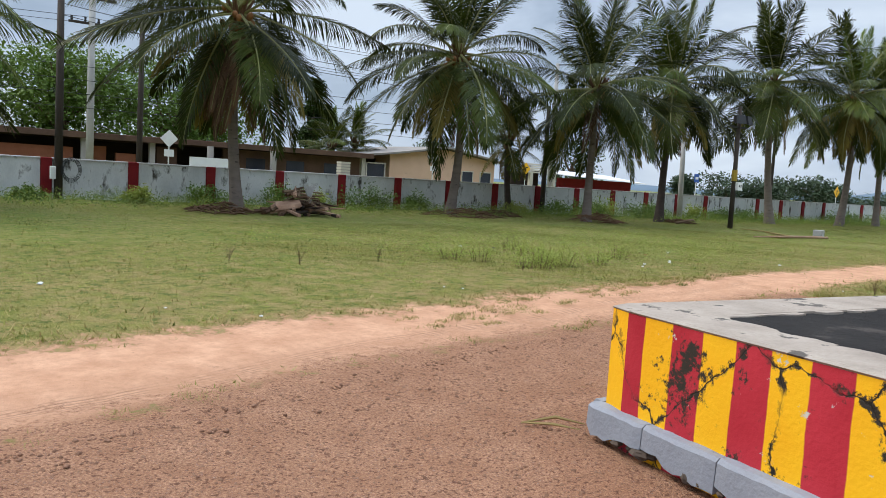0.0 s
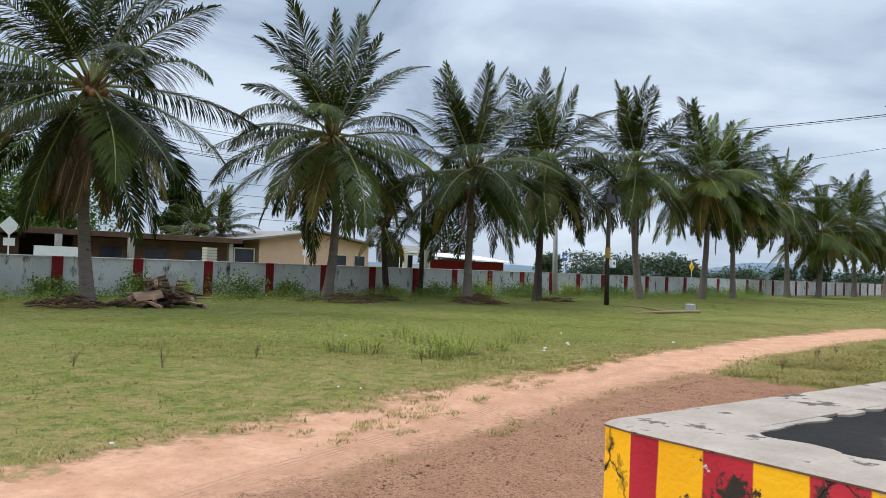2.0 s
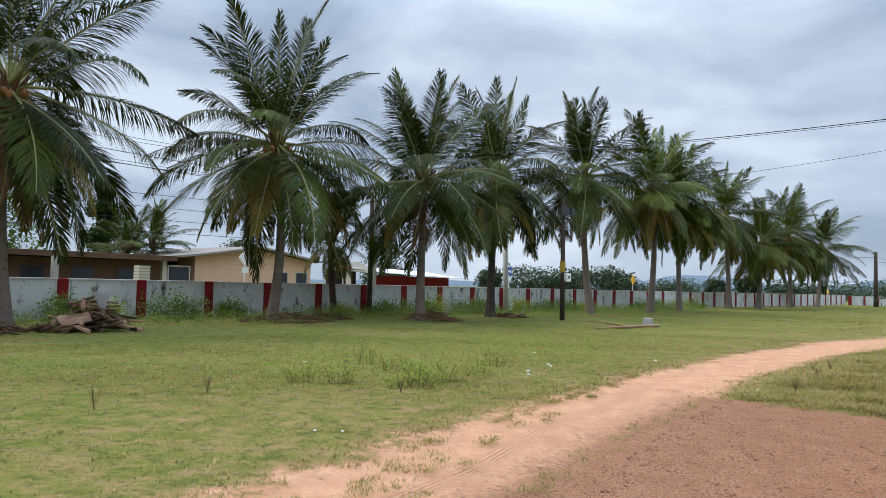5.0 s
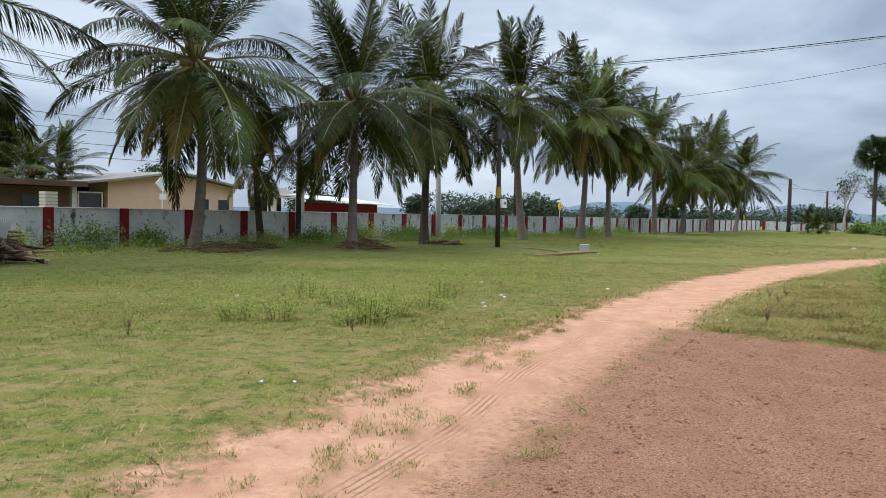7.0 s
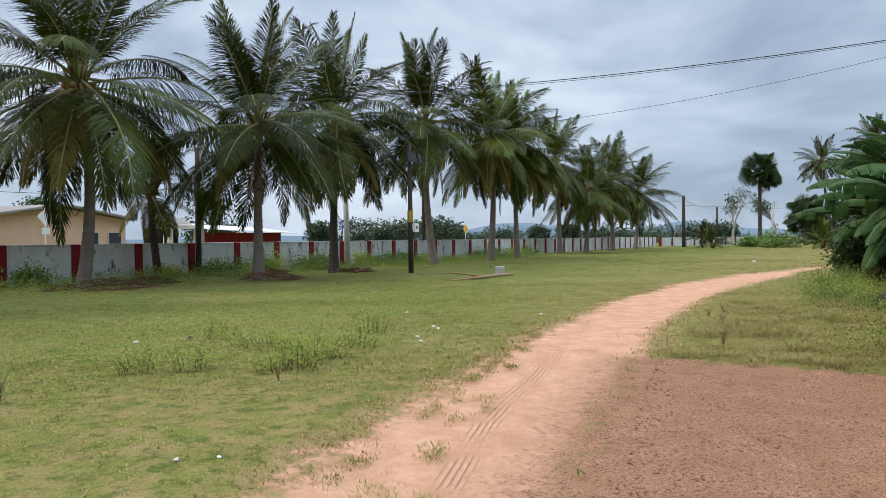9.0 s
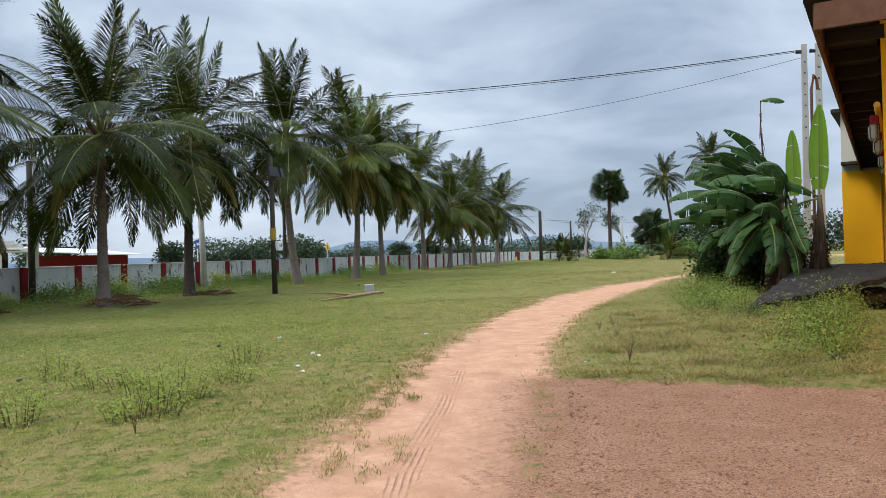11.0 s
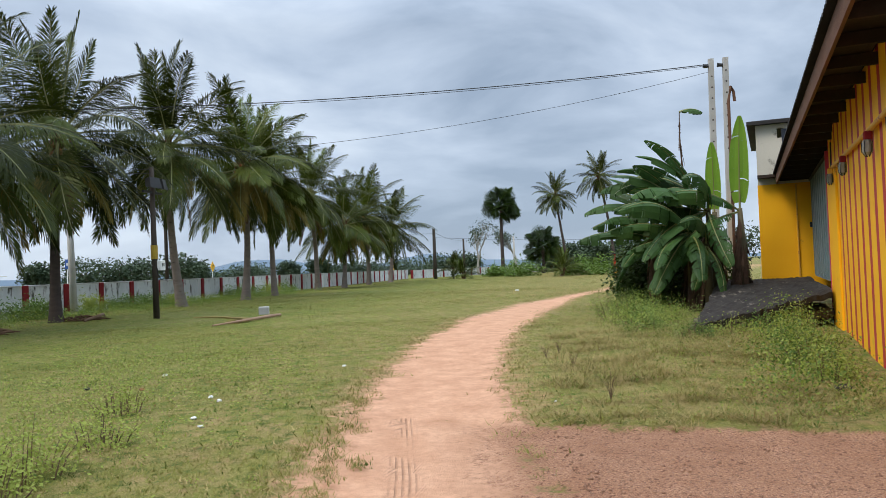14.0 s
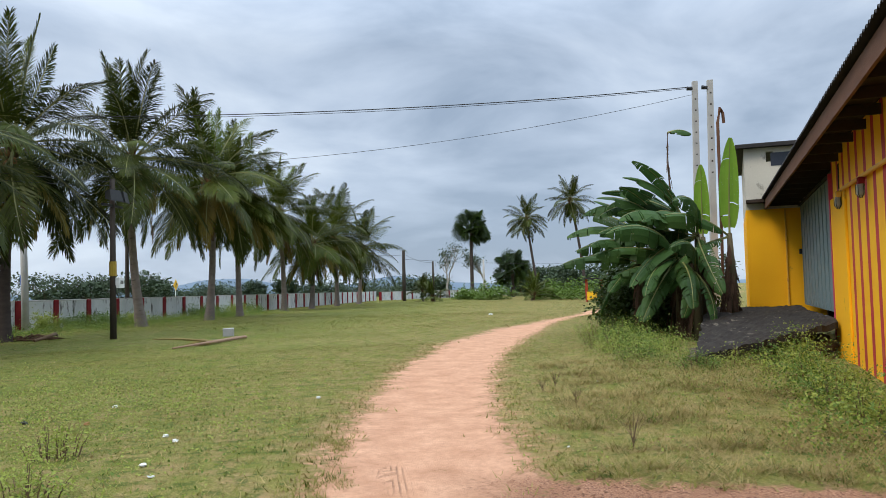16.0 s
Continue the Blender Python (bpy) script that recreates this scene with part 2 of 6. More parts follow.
    b.inputs["Roughness"].default_value = 0.95
    b.inputs["Specular IOR Level"].default_value = 0.15
    bp = n.new("ShaderNodeBump")
    bp.inputs["Strength"].default_value, bp.inputs["Distance"].default_value = 0.8, 0.06
    l.new(math_node(n, l, "ADD", math_node(n, l, "MULTIPLY", groove, -0.35), math_node(n, l, "ADD", math_node(n, l, "MULTIPLY", fine, 0.6), math_node(n, l, "MULTIPLY", grit, math_node(n, l, "MULTIPLY_ADD", at["gravel"], 0.9, 0.4)))), bp.inputs["Height"])
    l.new(bp.outputs[0], b.inputs["Normal"])
    return m


GROUND = ground_material()
WALL_PLASTER = material("weathered_white_plaster", (0.44, 0.45, 0.455), (0.80, 0.80, 0.79), 1.3, 25, 0.9, 0.3, (0.075, 0.068, 0.058), 2.6, 0.555, stretch=(1, 1, 0.45), stain_soft=0.12, shift=True)
COPING = material("grey_cement_coping", (0.35, 0.34, 0.32), (0.55, 0.54, 0.51), 2, 30, 0.9, 0.3, (0.08, 0.08, 0.075), 3, 0.6, shift=True)
POST_RED = material("dark_red_paint", (0.16, 0.008, 0.012), (0.25, 0.018, 0.02), 2, 30, 0.75, 0.2, (0.07, 0.02, 0.02), 3, 0.64)
SHED_PAINT = painted_stripes("yellow_and_red_shed_paint", 0.76, 0.32, 0.02, 0)
STAGE_PAINT = painted_stripes("cracked_yellow_and_red_paint", 0.465, 0.5, 0.3175, 1, wear=1.0)
YELLOW_PAINT = material("mustard_yellow_wall_paint", (0.88, 0.40, 0.008), (0.96, 0.50, 0.014), 0.8, 25, 0.7, 0.2, (0.30, 0.18, 0.04), 1.1, 0.62)
STAGE_YELLOW = painted_stripes("cracked_yellow_paint", 50.0, 0.001, 0.0, 2, wear=0.6)
CREAM = material("cream_plaster", (0.46, 0.42, 0.34), (0.60, 0.56, 0.47), 1, 20, 0.9, 0.3, (0.20, 0.18, 0.15), 1.2, 0.6)
PINK = material("pink_red_trim_paint", (0.50, 0.05, 0.10), (0.60, 0.08, 0.13), 3, 30, 0.7, 0.1)
GREY_KERB = material("grey_painted_cement", (0.22, 0.23, 0.26), (0.32, 0.34, 0.37), 2.5, 40, 0.8, 0.5, (0.10, 0.10, 0.10), 4, 0.62)
WHITE_RIM = material("flaking_white_cement", (0.22, 0.175, 0.14), (0.46, 0.39, 0.32), 2.5, 35, 0.9, 0.9, (0.10, 0.085, 0.072), 2.6, 0.57, stain_soft=0.03)
BLACK_SLAB = material("black_bitumen_topping", (0.008, 0.007, 0.0065), (0.03, 0.026, 0.023), 3, 60, 0.97, 0.8, (0.055, 0.046, 0.04), 3.0, 0.58)
CONCRETE = material("grey_concrete", (0.30, 0.29, 0.28), (0.46, 0.45, 0.43), 2, 30, 0.9, 0.3)
MOULDY = material("blackened_mouldy_concrete", (0.012, 0.010, 0.009), (0.050, 0.042, 0.034), 2.2, 25, 0.97, 0.9, (0.17, 0.145, 0.115), 3.0, 0.61, stretch=(0.35, 2.2, 1), stain_soft=0.04)
RUBBLE = material("earth_and_rubble", (0.06, 0.045, 0.035), (0.16, 0.12, 0.09), 3, 20, 0.95, 0.6)
ROOF_BLACK = material("dark_weathered_roof_sheet", (0.018, 0.017, 0.017), (0.05, 0.045, 0.043), 2, 20, 0.8, 0.2)
WOOD_BROWN = material("brown_weathered_timber", (0.09, 0.042, 0.024), (0.17, 0.085, 0.05), 1.5, 20, 0.8, 0.3, stretch=(1, 6, 6))
# dark timber; also colours the shade of recesses, porches and open interiors
WOOD_AND_SHADE_DARK = material("dark_timber_and_shade", (0.02, 0.014, 0.01), (0.05, 0.034, 0.025), 2, 20, 0.85, 0.3)
DOOR_GREY = material("grey_green_metal_door", (0.13, 0.18, 0.18), (0.19, 0.25, 0.25), 1.2, 30, 0.6, 0.1, (0.10, 0.07, 0.05), 3, 0.68)
BLACK_METAL = material("black_metal", (0.012, 0.012, 0.013), (0.03, 0.03, 0.03), 3, 30, 0.6, 0.1)
POLE_DARK = material("dark_creosoted_pole", (0.03, 0.024, 0.02), (0.075, 0.06, 0.048), 2, 25, 0.85, 0.3, stretch=(4, 4, 0.5))
POLE_CONCRETE = material("concrete_pole", (0.33, 0.32, 0.30), (0.50, 0.48, 0.45), 2, 30, 0.9, 0.2)
YELLOW_BAND = material("yellow_band_paint", (0.22, 0.15, 0.02), (0.45, 0.30, 0.03), 3, 30, 0.6, 0.1)
WHITE_PLAIN = material("white_enamel", (0.66, 0.66, 0.64), (0.80, 0.80, 0.78), 3, 30, 0.5, 0.05)
SIGN_YELLOW = material("yellow_sign_sheet", (0.80, 0.42, 0.01), (0.88, 0.50, 0.02), 3, 30, 0.45, 0.0)
SIGN_BLUE = material("blue_sign_sheet", (0.02, 0.08, 0.32), (0.03, 0.11, 0.40), 3, 30, 0.45, 0.0)
GLASS_DIM = material("dusty_lamp_glass", (0.22, 0.22, 0.20), (0.34, 0.33, 0.30), 6, 60, 0.35, 0.1)
BRICK = material("red_brick", (0.26, 0.09, 0.05), (0.38, 0.15, 0.09), 2, 25, 0.9, 0.3, vary=0.25)
MORTAR = material("grey_mortar", (0.28, 0.26, 0.24), (0.40, 0.37, 0.34), 3, 40, 0.95, 0.3)
PEACH = material("peach_house_plaster", (0.56, 0.36, 0.24), (0.68, 0.46, 0.32), 1, 20, 0.9, 0.2, (0.34, 0.24, 0.18), 1.3, 0.64)
ROOF_TILE = material("grey_asbestos_roof", (0.20, 0.18, 0.16), (0.32, 0.29, 0.26), 1.2, 15, 0.9, 0.2)
WINDOW_DARK = material("dark_window_glass", (0.012, 0.016, 0.024), (0.03, 0.035, 0.05), 1, 10, 0.15, 0.0)
TRUNK = material("grey_brown_palm_bark", (0.12, 0.095, 0.08), (0.23, 0.19, 0.165), 2, 30, 0.95, 0.5, (0.06, 0.045, 0.04), 3, 0.6, stretch=(1, 1, 3), vary=0.15)
TRUNK_DARK = material("dark_palm_bark", (0.035, 0.027, 0.024), (0.085, 0.065, 0.055), 2, 30, 0.95, 0.5, stretch=(1, 1, 3))
FROND = material("coconut_frond_green", (0.008, 0.015, 0.002), (0.068, 0.086, 0.008), 1.2, 8, 0.5, 0.0, vary=0.5, leaf=0.1)
FROND_MID = material("mid_green_frond", (0.026, 0.042, 0.004), (0.095, 0.112, 0.013), 1.2, 8, 0.45, 0.0, vary=0.5, leaf=0.16)
FROND_LIGHT = material("young_frond_light_green", (0.07, 0.115, 0.015), (0.13, 0.175, 0.03), 1.2, 8, 0.7, 0.0, vary=0.2, leaf=0.25)
FROND_YELLOW = material("ageing_yellowish_frond", (0.12, 0.10, 0.016), (0.22, 0.165, 0.035), 1.2, 8, 0.55, 0.0, vary=0.2, leaf=0.2)
FROND_DRY = material("dry_brown_frond", (0.075, 0.040, 0.023), (0.17, 0.10, 0.06), 1.5, 10, 0.85, 0.0, vary=0.25, leaf=0.05)
COCONUT = material("orange_brown_coconut", (0.17, 0.07, 0.025), (0.32, 0.14, 0.045), 4, 20, 0.6, 0.1, vary=0.3)
RACHIS = material("frond_midrib", (0.16, 0.17, 0.05), (0.24, 0.23, 0.08), 3, 20, 0.5, 0.0)
LEAF_BUSH = material("bush_leaf_green", (0.075, 0.135, 0.02), (0.15, 0.225, 0.045), 2.5, 12, 0.5, 0.0, leaf=0.25)
LEAF_PALE = material("pale_weed_leaf_green", (0.20, 0.26, 0.04), (0.38, 0.42, 0.10), 2, 30, 0.55, 0.0, leaf=0.4)
LEAF_DARK = material("dark_tree_leaf_green", (0.016, 0.034, 0.008), (0.055, 0.088, 0.02), 0.8, 8, 0.5, 0.0, leaf=0.2)
# distance haze is mixed into this leaf colour
LEAF_FAR = material("haze_tinted_far_foliage", (0.042, 0.066, 0.040), (0.088, 0.118, 0.066), 0.3, 3, 0.8, 0.0, leaf=0.15)
GRASS_A = material("short_green_grass", (0.115, 0.13, 0.02), (0.34, 0.31, 0.09), 0.8, 45, 0.75, 0.0, (0.055, 0.085, 0.012), 3.2, 0.50, leaf=0.35, stain_soft=0.12)
GRASS_B = material("dry_yellow_grass", (0.22, 0.165, 0.06), (0.50, 0.39, 0.17), 0.8, 45, 0.7, 0.0, leaf=0.3)
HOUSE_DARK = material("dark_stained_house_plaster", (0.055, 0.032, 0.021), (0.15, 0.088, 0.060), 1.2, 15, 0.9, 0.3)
BANANA_DRY = material("dry_banana_leaf", (0.045, 0.026, 0.017), (0.13, 0.078, 0.05), 2.0, 12, 0.9, 0.0, vary=0.3, leaf=0.05)
HUSK = material("pinkish_tan_dry_husk", (0.24, 0.13, 0.085), (0.46, 0.30, 0.20), 3, 25, 0.85, 0.3)
TWIG = material("thin_brown_twig", (0.10, 0.065, 0.04), (0.18, 0.12, 0.075), 3, 20, 0.9, 0.0)
BANANA = material("banana_leaf_green", (0.020, 0.052, 0.012), (0.070, 0.135, 0.036), 1.2, 8, 0.42, 0.1, vary=0.25, leaf=0.25)
BANANA_BRIGHT = material("young_banana_leaf", (0.16, 0.30, 0.03), (0.24, 0.38, 0.05), 1.2, 8, 0.4, 0.1, leaf=0.35)
BANANA_STEM = material("banana_pseudostem", (0.06, 0.055, 0.03), (0.13, 0.10, 0.055), 3, 20, 0.8, 0.3, stretch=(1, 1, 0.3))
STONE = material("reddish_pebble", (0.10, 0.045, 0.028), (0.46, 0.26, 0.165), 3, 70, 0.95, 0.0)
CLOD = material("dark_earth_clod", (0.15, 0.075, 0.05), (0.27, 0.14, 0.09), 5, 40, 0.95, 0.4)
LITTER = material("white_litter", (0.62, 0.62, 0.60), (0.80, 0.80, 0.78), 5, 40, 0.7, 0.1)
WIRE = material("black_cable", (0.015, 0.015, 0.016), (0.03, 0.03, 0.03), 3, 20, 0.6, 0.0)
# the blue is air haze put into the hills' base colour
HILL = material("haze_tinted_blue_hill", (0.17, 0.235, 0.315), (0.21, 0.28, 0.36), 0.01, 0.08, 1.0, 0.0)
RED_BOARD = material("red_painted_board", (0.35, 0.03, 0.02), (0.48, 0.06, 0.03), 3, 30, 0.7, 0.1)
PIPE = material("yellow_painted_conduit", (0.60, 0.30, 0.03), (0.72, 0.38, 0.05), 4, 30, 0.6, 0.1, (0.25, 0.05, 0.05), 3, 0.58)


# ---- mesh helpers ----
class Geo:
    """Collects vertices and faces of one mesh."""
    def __init__(self):
        self.v, self.f = [], []

    def add(self, verts, faces):
        k = len(self.v)
        self.v += [tuple(p) for p in verts]
        self.f += [tuple(i + k for i in q) for q in faces]

    def box(self, x0, x1, y0, y1, z0, z1, bevel=0.0):
        if bevel:
            e = bevel
            ring = [(x0 + e, y0), (x1 - e, y0), (x1, y0 + e), (x1, y1 - e), (x1 - e, y1), (x0 + e, y1), (x0, y1 - e), (x0, y0 + e)]
            inner = [(x0 + e, y0 + e), (x1 - e, y0 + e), (x1 - e, y0 + e), (x1 - e, y1 - e), (x1 - e, y1 - e), (x0 + e, y1 - e), (x0 + e, y1 - e), (x0 + e, y0 + e)]
            vs = [(x, y, z0) for x, y in ring] + [(x, y, z1 - e) for x, y in ring] + [(x, y, z1) for x, y in inner]
            fs = [tuple(range(7, -1, -1))]
            for i in range(8):
                j = (i + 1) % 8
                fs.append((i, j, 8 + j, 8 + i))
                fs.append((8 + i, 8 + j, 16 + j, 16 + i))
            fs.append(tuple(range(16, 24)))
            self.add(vs, fs)
            return self
        vs = [(x, y, z) for z in (z0, z1) for x, y in ((x0, y0), (x1, y0), (x1, y1), (x0, y1))]
        self.add(vs, [(3, 2, 1, 0), (4, 5, 6, 7), (0, 1, 5, 4), (1, 2, 6, 5), (2, 3, 7, 6), (3, 0, 4, 7)])
        return self

    def tube(self, points, radii, sides=8, caps=True):
        pts = [Vector(p) for p in points]
        k = len(self.v)
        for i, p in enumerate(pts):
            d = (pts[min(i + 1, len(pts) - 1)] - pts[max(i - 1, 0)]).normalized()
            a = d.cross(Vector((0, 0, 1)) if abs(d.z) < 0.9 else Vector((1, 0, 0))).normalized()
            b = d.cross(a)
            r = radii[i] if isinstance(radii, (list, tuple)) else radii
            for s in range(sides):
                t = 2 * math.pi * s / sides
                self.v.append(tuple(p + a * (r * math.cos(t)) + b * (r * math.sin(t))))
        for i in range(len(pts) - 1):
            for s in range(sides):
                t = (s + 1) % sides
                self.f.append((k + i * sides + s, k + i * sides + t, k + (i + 1) * sides + t, k + (i + 1) * sides + s))
        if caps:
            self.f.append(tuple(k + s for s in range(sides))[::-1])
            e = k + (len(pts) - 1) * sides
            self.f.append(tuple(e + s for s in range(sides)))
        return self

    def ball(self, c, r, rings=5, sides=8, squash=1.0, rough=0.0):
        k = len(self.v)
        for i in range(1, rings):
            a = math.pi * i / rings
            for s in range(sides):
                t = 2 * math.pi * s / sides
                q = r * (1 + random.uniform(-rough, rough))
                self.v.append((c[0] + q * math.sin(a) * math.cos(t), c[1] + q * math.sin(a) * math.sin(t), c[2] + q * squash * math.cos(a)))
        top, bot = len(self.v), len(self.v) + 1
        self.v += [(c[0], c[1], c[2] + r * squash), (c[0], c[1], c[2] - r * squash)]
        for i in range(rings - 2):
            for s in range(sides):
                t = (s + 1) % sides
                self.f.append((k + i * sides + s, k + (i + 1) * sides + s, k + (i + 1) * sides + t, k + i * sides + t))
        for s in range(sides):
            t = (s + 1) % sides
            self.f.append((top, k + s, k + t))
            self.f.append((bot, k + (rings - 2) * sides + t, k + (rings - 2) * sides + s))
        return self

    def mesh(self, name, mat, smooth=False):
        me = bpy.data.meshes.new(name)
        me.from_pydata(self.v, [], self.f)
        me.materials.append(mat)
        if smooth:
            me.polygons.foreach_set("use_smooth", [True] * len(me.polygons))
        me.update()
        return me


def part(name, geo, mat, parent=None, label="", smooth=False):
    ob = new(name, geo.mesh(name, mat, smooth) if isinstance(geo, Geo) else geo)
    if parent is not None:
        ob.parent = parent
    if label:
        ob["label"] = label
    return ob


def thing(name, m, label, category, group="", kind=""):
    ob = new(name)
    ob.matrix_world = m
    ob.empty_display_size = 0.2
    return tagged(ob, label, category, group, kind)


def raw_mesh(name, co, tris, mat, up=False):
    """A mesh of triangles from arrays, for very many small leaves or blades."""
    me = bpy.data.meshes.new(name)
    me.vertices.add(len(co))
    me.vertices.foreach_set("co", co.astype(np.float32).ravel())
    me.loops.add(3 * len(tris))
    me.loops.foreach_set("vertex_index", tris.astype(np.int32).ravel())
    me.polygons.add(len(tris))
    me.polygons.foreach_set("loop_start", np.arange(0, 3 * len(tris), 3, dtype=np.int32))
    me.materials.append(mat)
    me.update(calc_edges=True)
    if up:
        me.normals_split_custom_set_from_vertices(np.tile((0.0, 0.0, 1.0), (len(co), 1)).tolist())
    return me


def leaf_cloud(name, centres, size, mat, rng, spread=0.35, droop=0.2):
    """Small folded leaves (four triangles each) at the given places, turned at random."""
    n = len(centres)
    az, el = rng.uniform(0, 2 * np.pi, n), rng.normal(-droop, 0.6, n)
    d = np.stack([np.cos(az) * np.cos(el), np.sin(az) * np.cos(el), np.sin(el)], 1)
    s = np.stack([-np.sin(az), np.cos(az), rng.normal(0, 0.5, n)], 1)
    s /= np.linalg.norm(s, axis=1)[:, None]
    L = (size * rng.uniform(0.6, 1.3, n))[:, None]
    base, tip = centres, centres + d * L
    up = np.cross(d, s)
    mid = centres + d * L * 0.45 - up * L * 0.06
    a, b = centres + d * L * 0.42 + s * L * spread, centres + d * L * 0.42 - s * L * spread
    co = np.stack([base, a, tip, b, mid], 1).reshape(-1, 3)
    k = (np.arange(n) * 5)[:, None]
    tris = np.concatenate([k + np.array([0, 1, 4]), k + np.array([1, 2, 4]), k + np.array([0, 4, 3]), k + np.array([4, 2, 3])], 0)
    return raw_mesh(name, co, tris, mat)


# ---- ground ----
def spaced(stops):
    out = [stops[0][0]]
    for (a, step), (b, _) in zip(stops[:-1], stops[1:]):
        k = max(1, int(round((b - a) / step)))
        out += [a + (b - a) * (i + 1) / k for i in range(k)]
    return np.array(out)


def curve_y(xs, knots):
    return np.interp(xs, [k[0] for k in knots], [k[1] for k in knots])


PATH_LEFT = [(-30, 2.2), (0, 4.9), (3, 5.6), (5, 6.05), (8, 6.5), (12, 7.2), (16, 7.7), (20, 8.1), (25, 8.3), (31, 8.0), (38, 6.9), (48, 4.0), (58, 1.6), (75, -4), (110, -16), (400, -110)]
PATH_RIGHT = [(-30, -2.2), (0, 2.7), (2.5, 3.3), (5, 4.0), (8, 4.6), (11, 5.05), (14.6, 5.6), (18.6, 6.1), (23, 6.3), (28, 6.1), (34, 5.5), (44, 4.2), (52, 2.3), (62, -0.8), (80, -7), (110, -18.5), (400, -113)]
RED_EDGE = [(-30, 14.3), (2.5, 14.35), (4.2, 14.6), (5.0, 14.85), (5.7, 15.0)]


def ground_masks(X, Y):
    yl, yr = curve_y(X, PATH_LEFT), curve_y(X, PATH_RIGHT)
    sand = np.clip(0.5 + np.minimum(yl - Y, Y - yr) / 0.9, 0, 1)
    xe = curve_y(Y, RED_EDGE)
    red = np.clip(0.5 + np.minimum((xe - X) / 0.5, (yr + 0.35 - Y) / 1.4), 0, 1)
    red *= np.clip((X + 14) / 4, 0, 1) * np.clip((Y + 12) / 3, 0, 1)
    return sand, red


def relief(X, Y):
    z = 0.035 * np.sin(X * 0.31 + 1.3) * np.cos(Y * 0.27) + 0.02 * np.sin(X * 0.9 + Y * 0.7) + 0.004 * np.sin(X * 2.3 - Y * 1.9)
    near = np.clip(1 - np.hypot(X - 30, Y - 10) / 140, 0, 1)
    return z * near


RUTS = [[(-4, 2.6), (2.5, 3.96), (3.64, 4.21), (5.38, 4.79), (7.0, 5.24), (8.6, 5.52), (10.6, 6.04), (13.1, 6.5), (15.5, 7.0)],
        [(-4, 2.2), (2.5, 3.45), (5.0, 4.3), (8.0, 5.05), (10.5, 5.6), (14, 6.3)],
        [(6, 5.6), (9, 6.2), (12, 6.75), (16, 7.2), (22, 7.6)]]


def build_ground():
    xs = spaced([(-2500, 300), (-400, 60), (-40, 4), (-6, 0.5), (0, 0.14), (22, 0.3), (48, 1.0), (120, 6), (400, 100), (4000, 0)])
    ys = spaced([(-2500, 300), (-300, 40), (-30, 3), (-6, 0.5), (0, 0.14), (10, 0.3), (20, 0.6), (34, 3), (80, 20), (400, 200), (3000, 0)])
    X, Y = np.meshgrid(xs, ys, indexing="ij")
    sand, red = ground_masks(X, Y)
    rut, across = np.zeros_like(X), np.full_like(X, 9.0)
    for k, line in enumerate(RUTS):
        off = Y - curve_y(X, line)
        across = np.where(np.abs(off) < np.abs(across), off, across)
        rut = np.maximum(rut, np.clip(1.3 - np.abs(off) / 0.17, 0, 1) * (X > line[0][0]) * (X < line[-1][0]) * (1.0 if k == 0 else 0.3))
    Z = relief(X, Y) - 0.05 * np.clip(sand, 0, 1) - 0.035 * red - 0.022 * rut
    rg = np.random.default_rng(3)
    Z += rg.normal(0, 0.005, X.shape) * (np.hypot(X - 6, Y - 3) < 9) * (0.4 + red)
    co = np.stack([X, Y, Z], 2).reshape(-1, 3)
    ny = len(ys)
    i = (np.arange(len(xs) - 1)[:, None] * ny + np.arange(ny - 1)[None, :]).ravel()
    tris = np.concatenate([np.stack([i, i + ny, i + ny + 1], 1), np.stack([i, i + ny + 1, i + 1], 1)], 0)
    me = raw_mesh("ground", co, tris, GROUND)
    for key, val in (("sand", sand), ("gravel", red), ("rut", rut), ("across", across)):
        me.attributes.new(key, "FLOAT", "POINT").data.foreach_set("value", val.astype(np.float32).ravel())
    me.polygons.foreach_set("use_smooth", [True] * len(me.polygons))
    return tagged(new("ground", me), "grassy ground with a sandy track and red gravel", "ground", kind="structure")


build_ground()


def ground_z(x, y):
    return float(relief(np.array(x), np.array(y)))

# ---- boundary wall ----
POST_STEP, POST_0, WALL_Y = 3.05, 9.757, 29.95


def wall_run(name, m, count, label, shade_posts=POST_RED):
    """A plastered wall of equal bays along local x, with red posts, each bay with its own coping."""
    w = thing(name, m, label, "wall", kind="structure")
    g = Geo().box(0.19, POST_STEP - 0.19, -0.09, 0.09, -0.6, 1.44)
    panel = g.mesh("panel", WALL_PLASTER)
    cop = Geo().box(0.19, POST_STEP - 0.19, -0.125, 0.125, 1.44, 1.51, 0.02).mesh("coping", COPING)
    post = Geo().box(-0.19, 0.19, -0.17, 0.14, -0.6, 1.5, 0.015).mesh("post", shade_posts)
    for i in range(count):
        for nm, me in (("panel", panel), ("coping", cop), ("post", post)):
            o = part(nm, me, None, w)
            o.location = (i * POST_STEP, 0, 0)
    return w


wall_run("wall_north", pose(POST_0 - 9 * POST_STEP, WALL_Y, 0), 50, "weathered white plaster boundary wall with dark red posts")
wall_run("wall_far", pose(133.5, 29.0, -0.1, 0, 0, -26), 18, "white plaster boundary wall at the far end of the field")

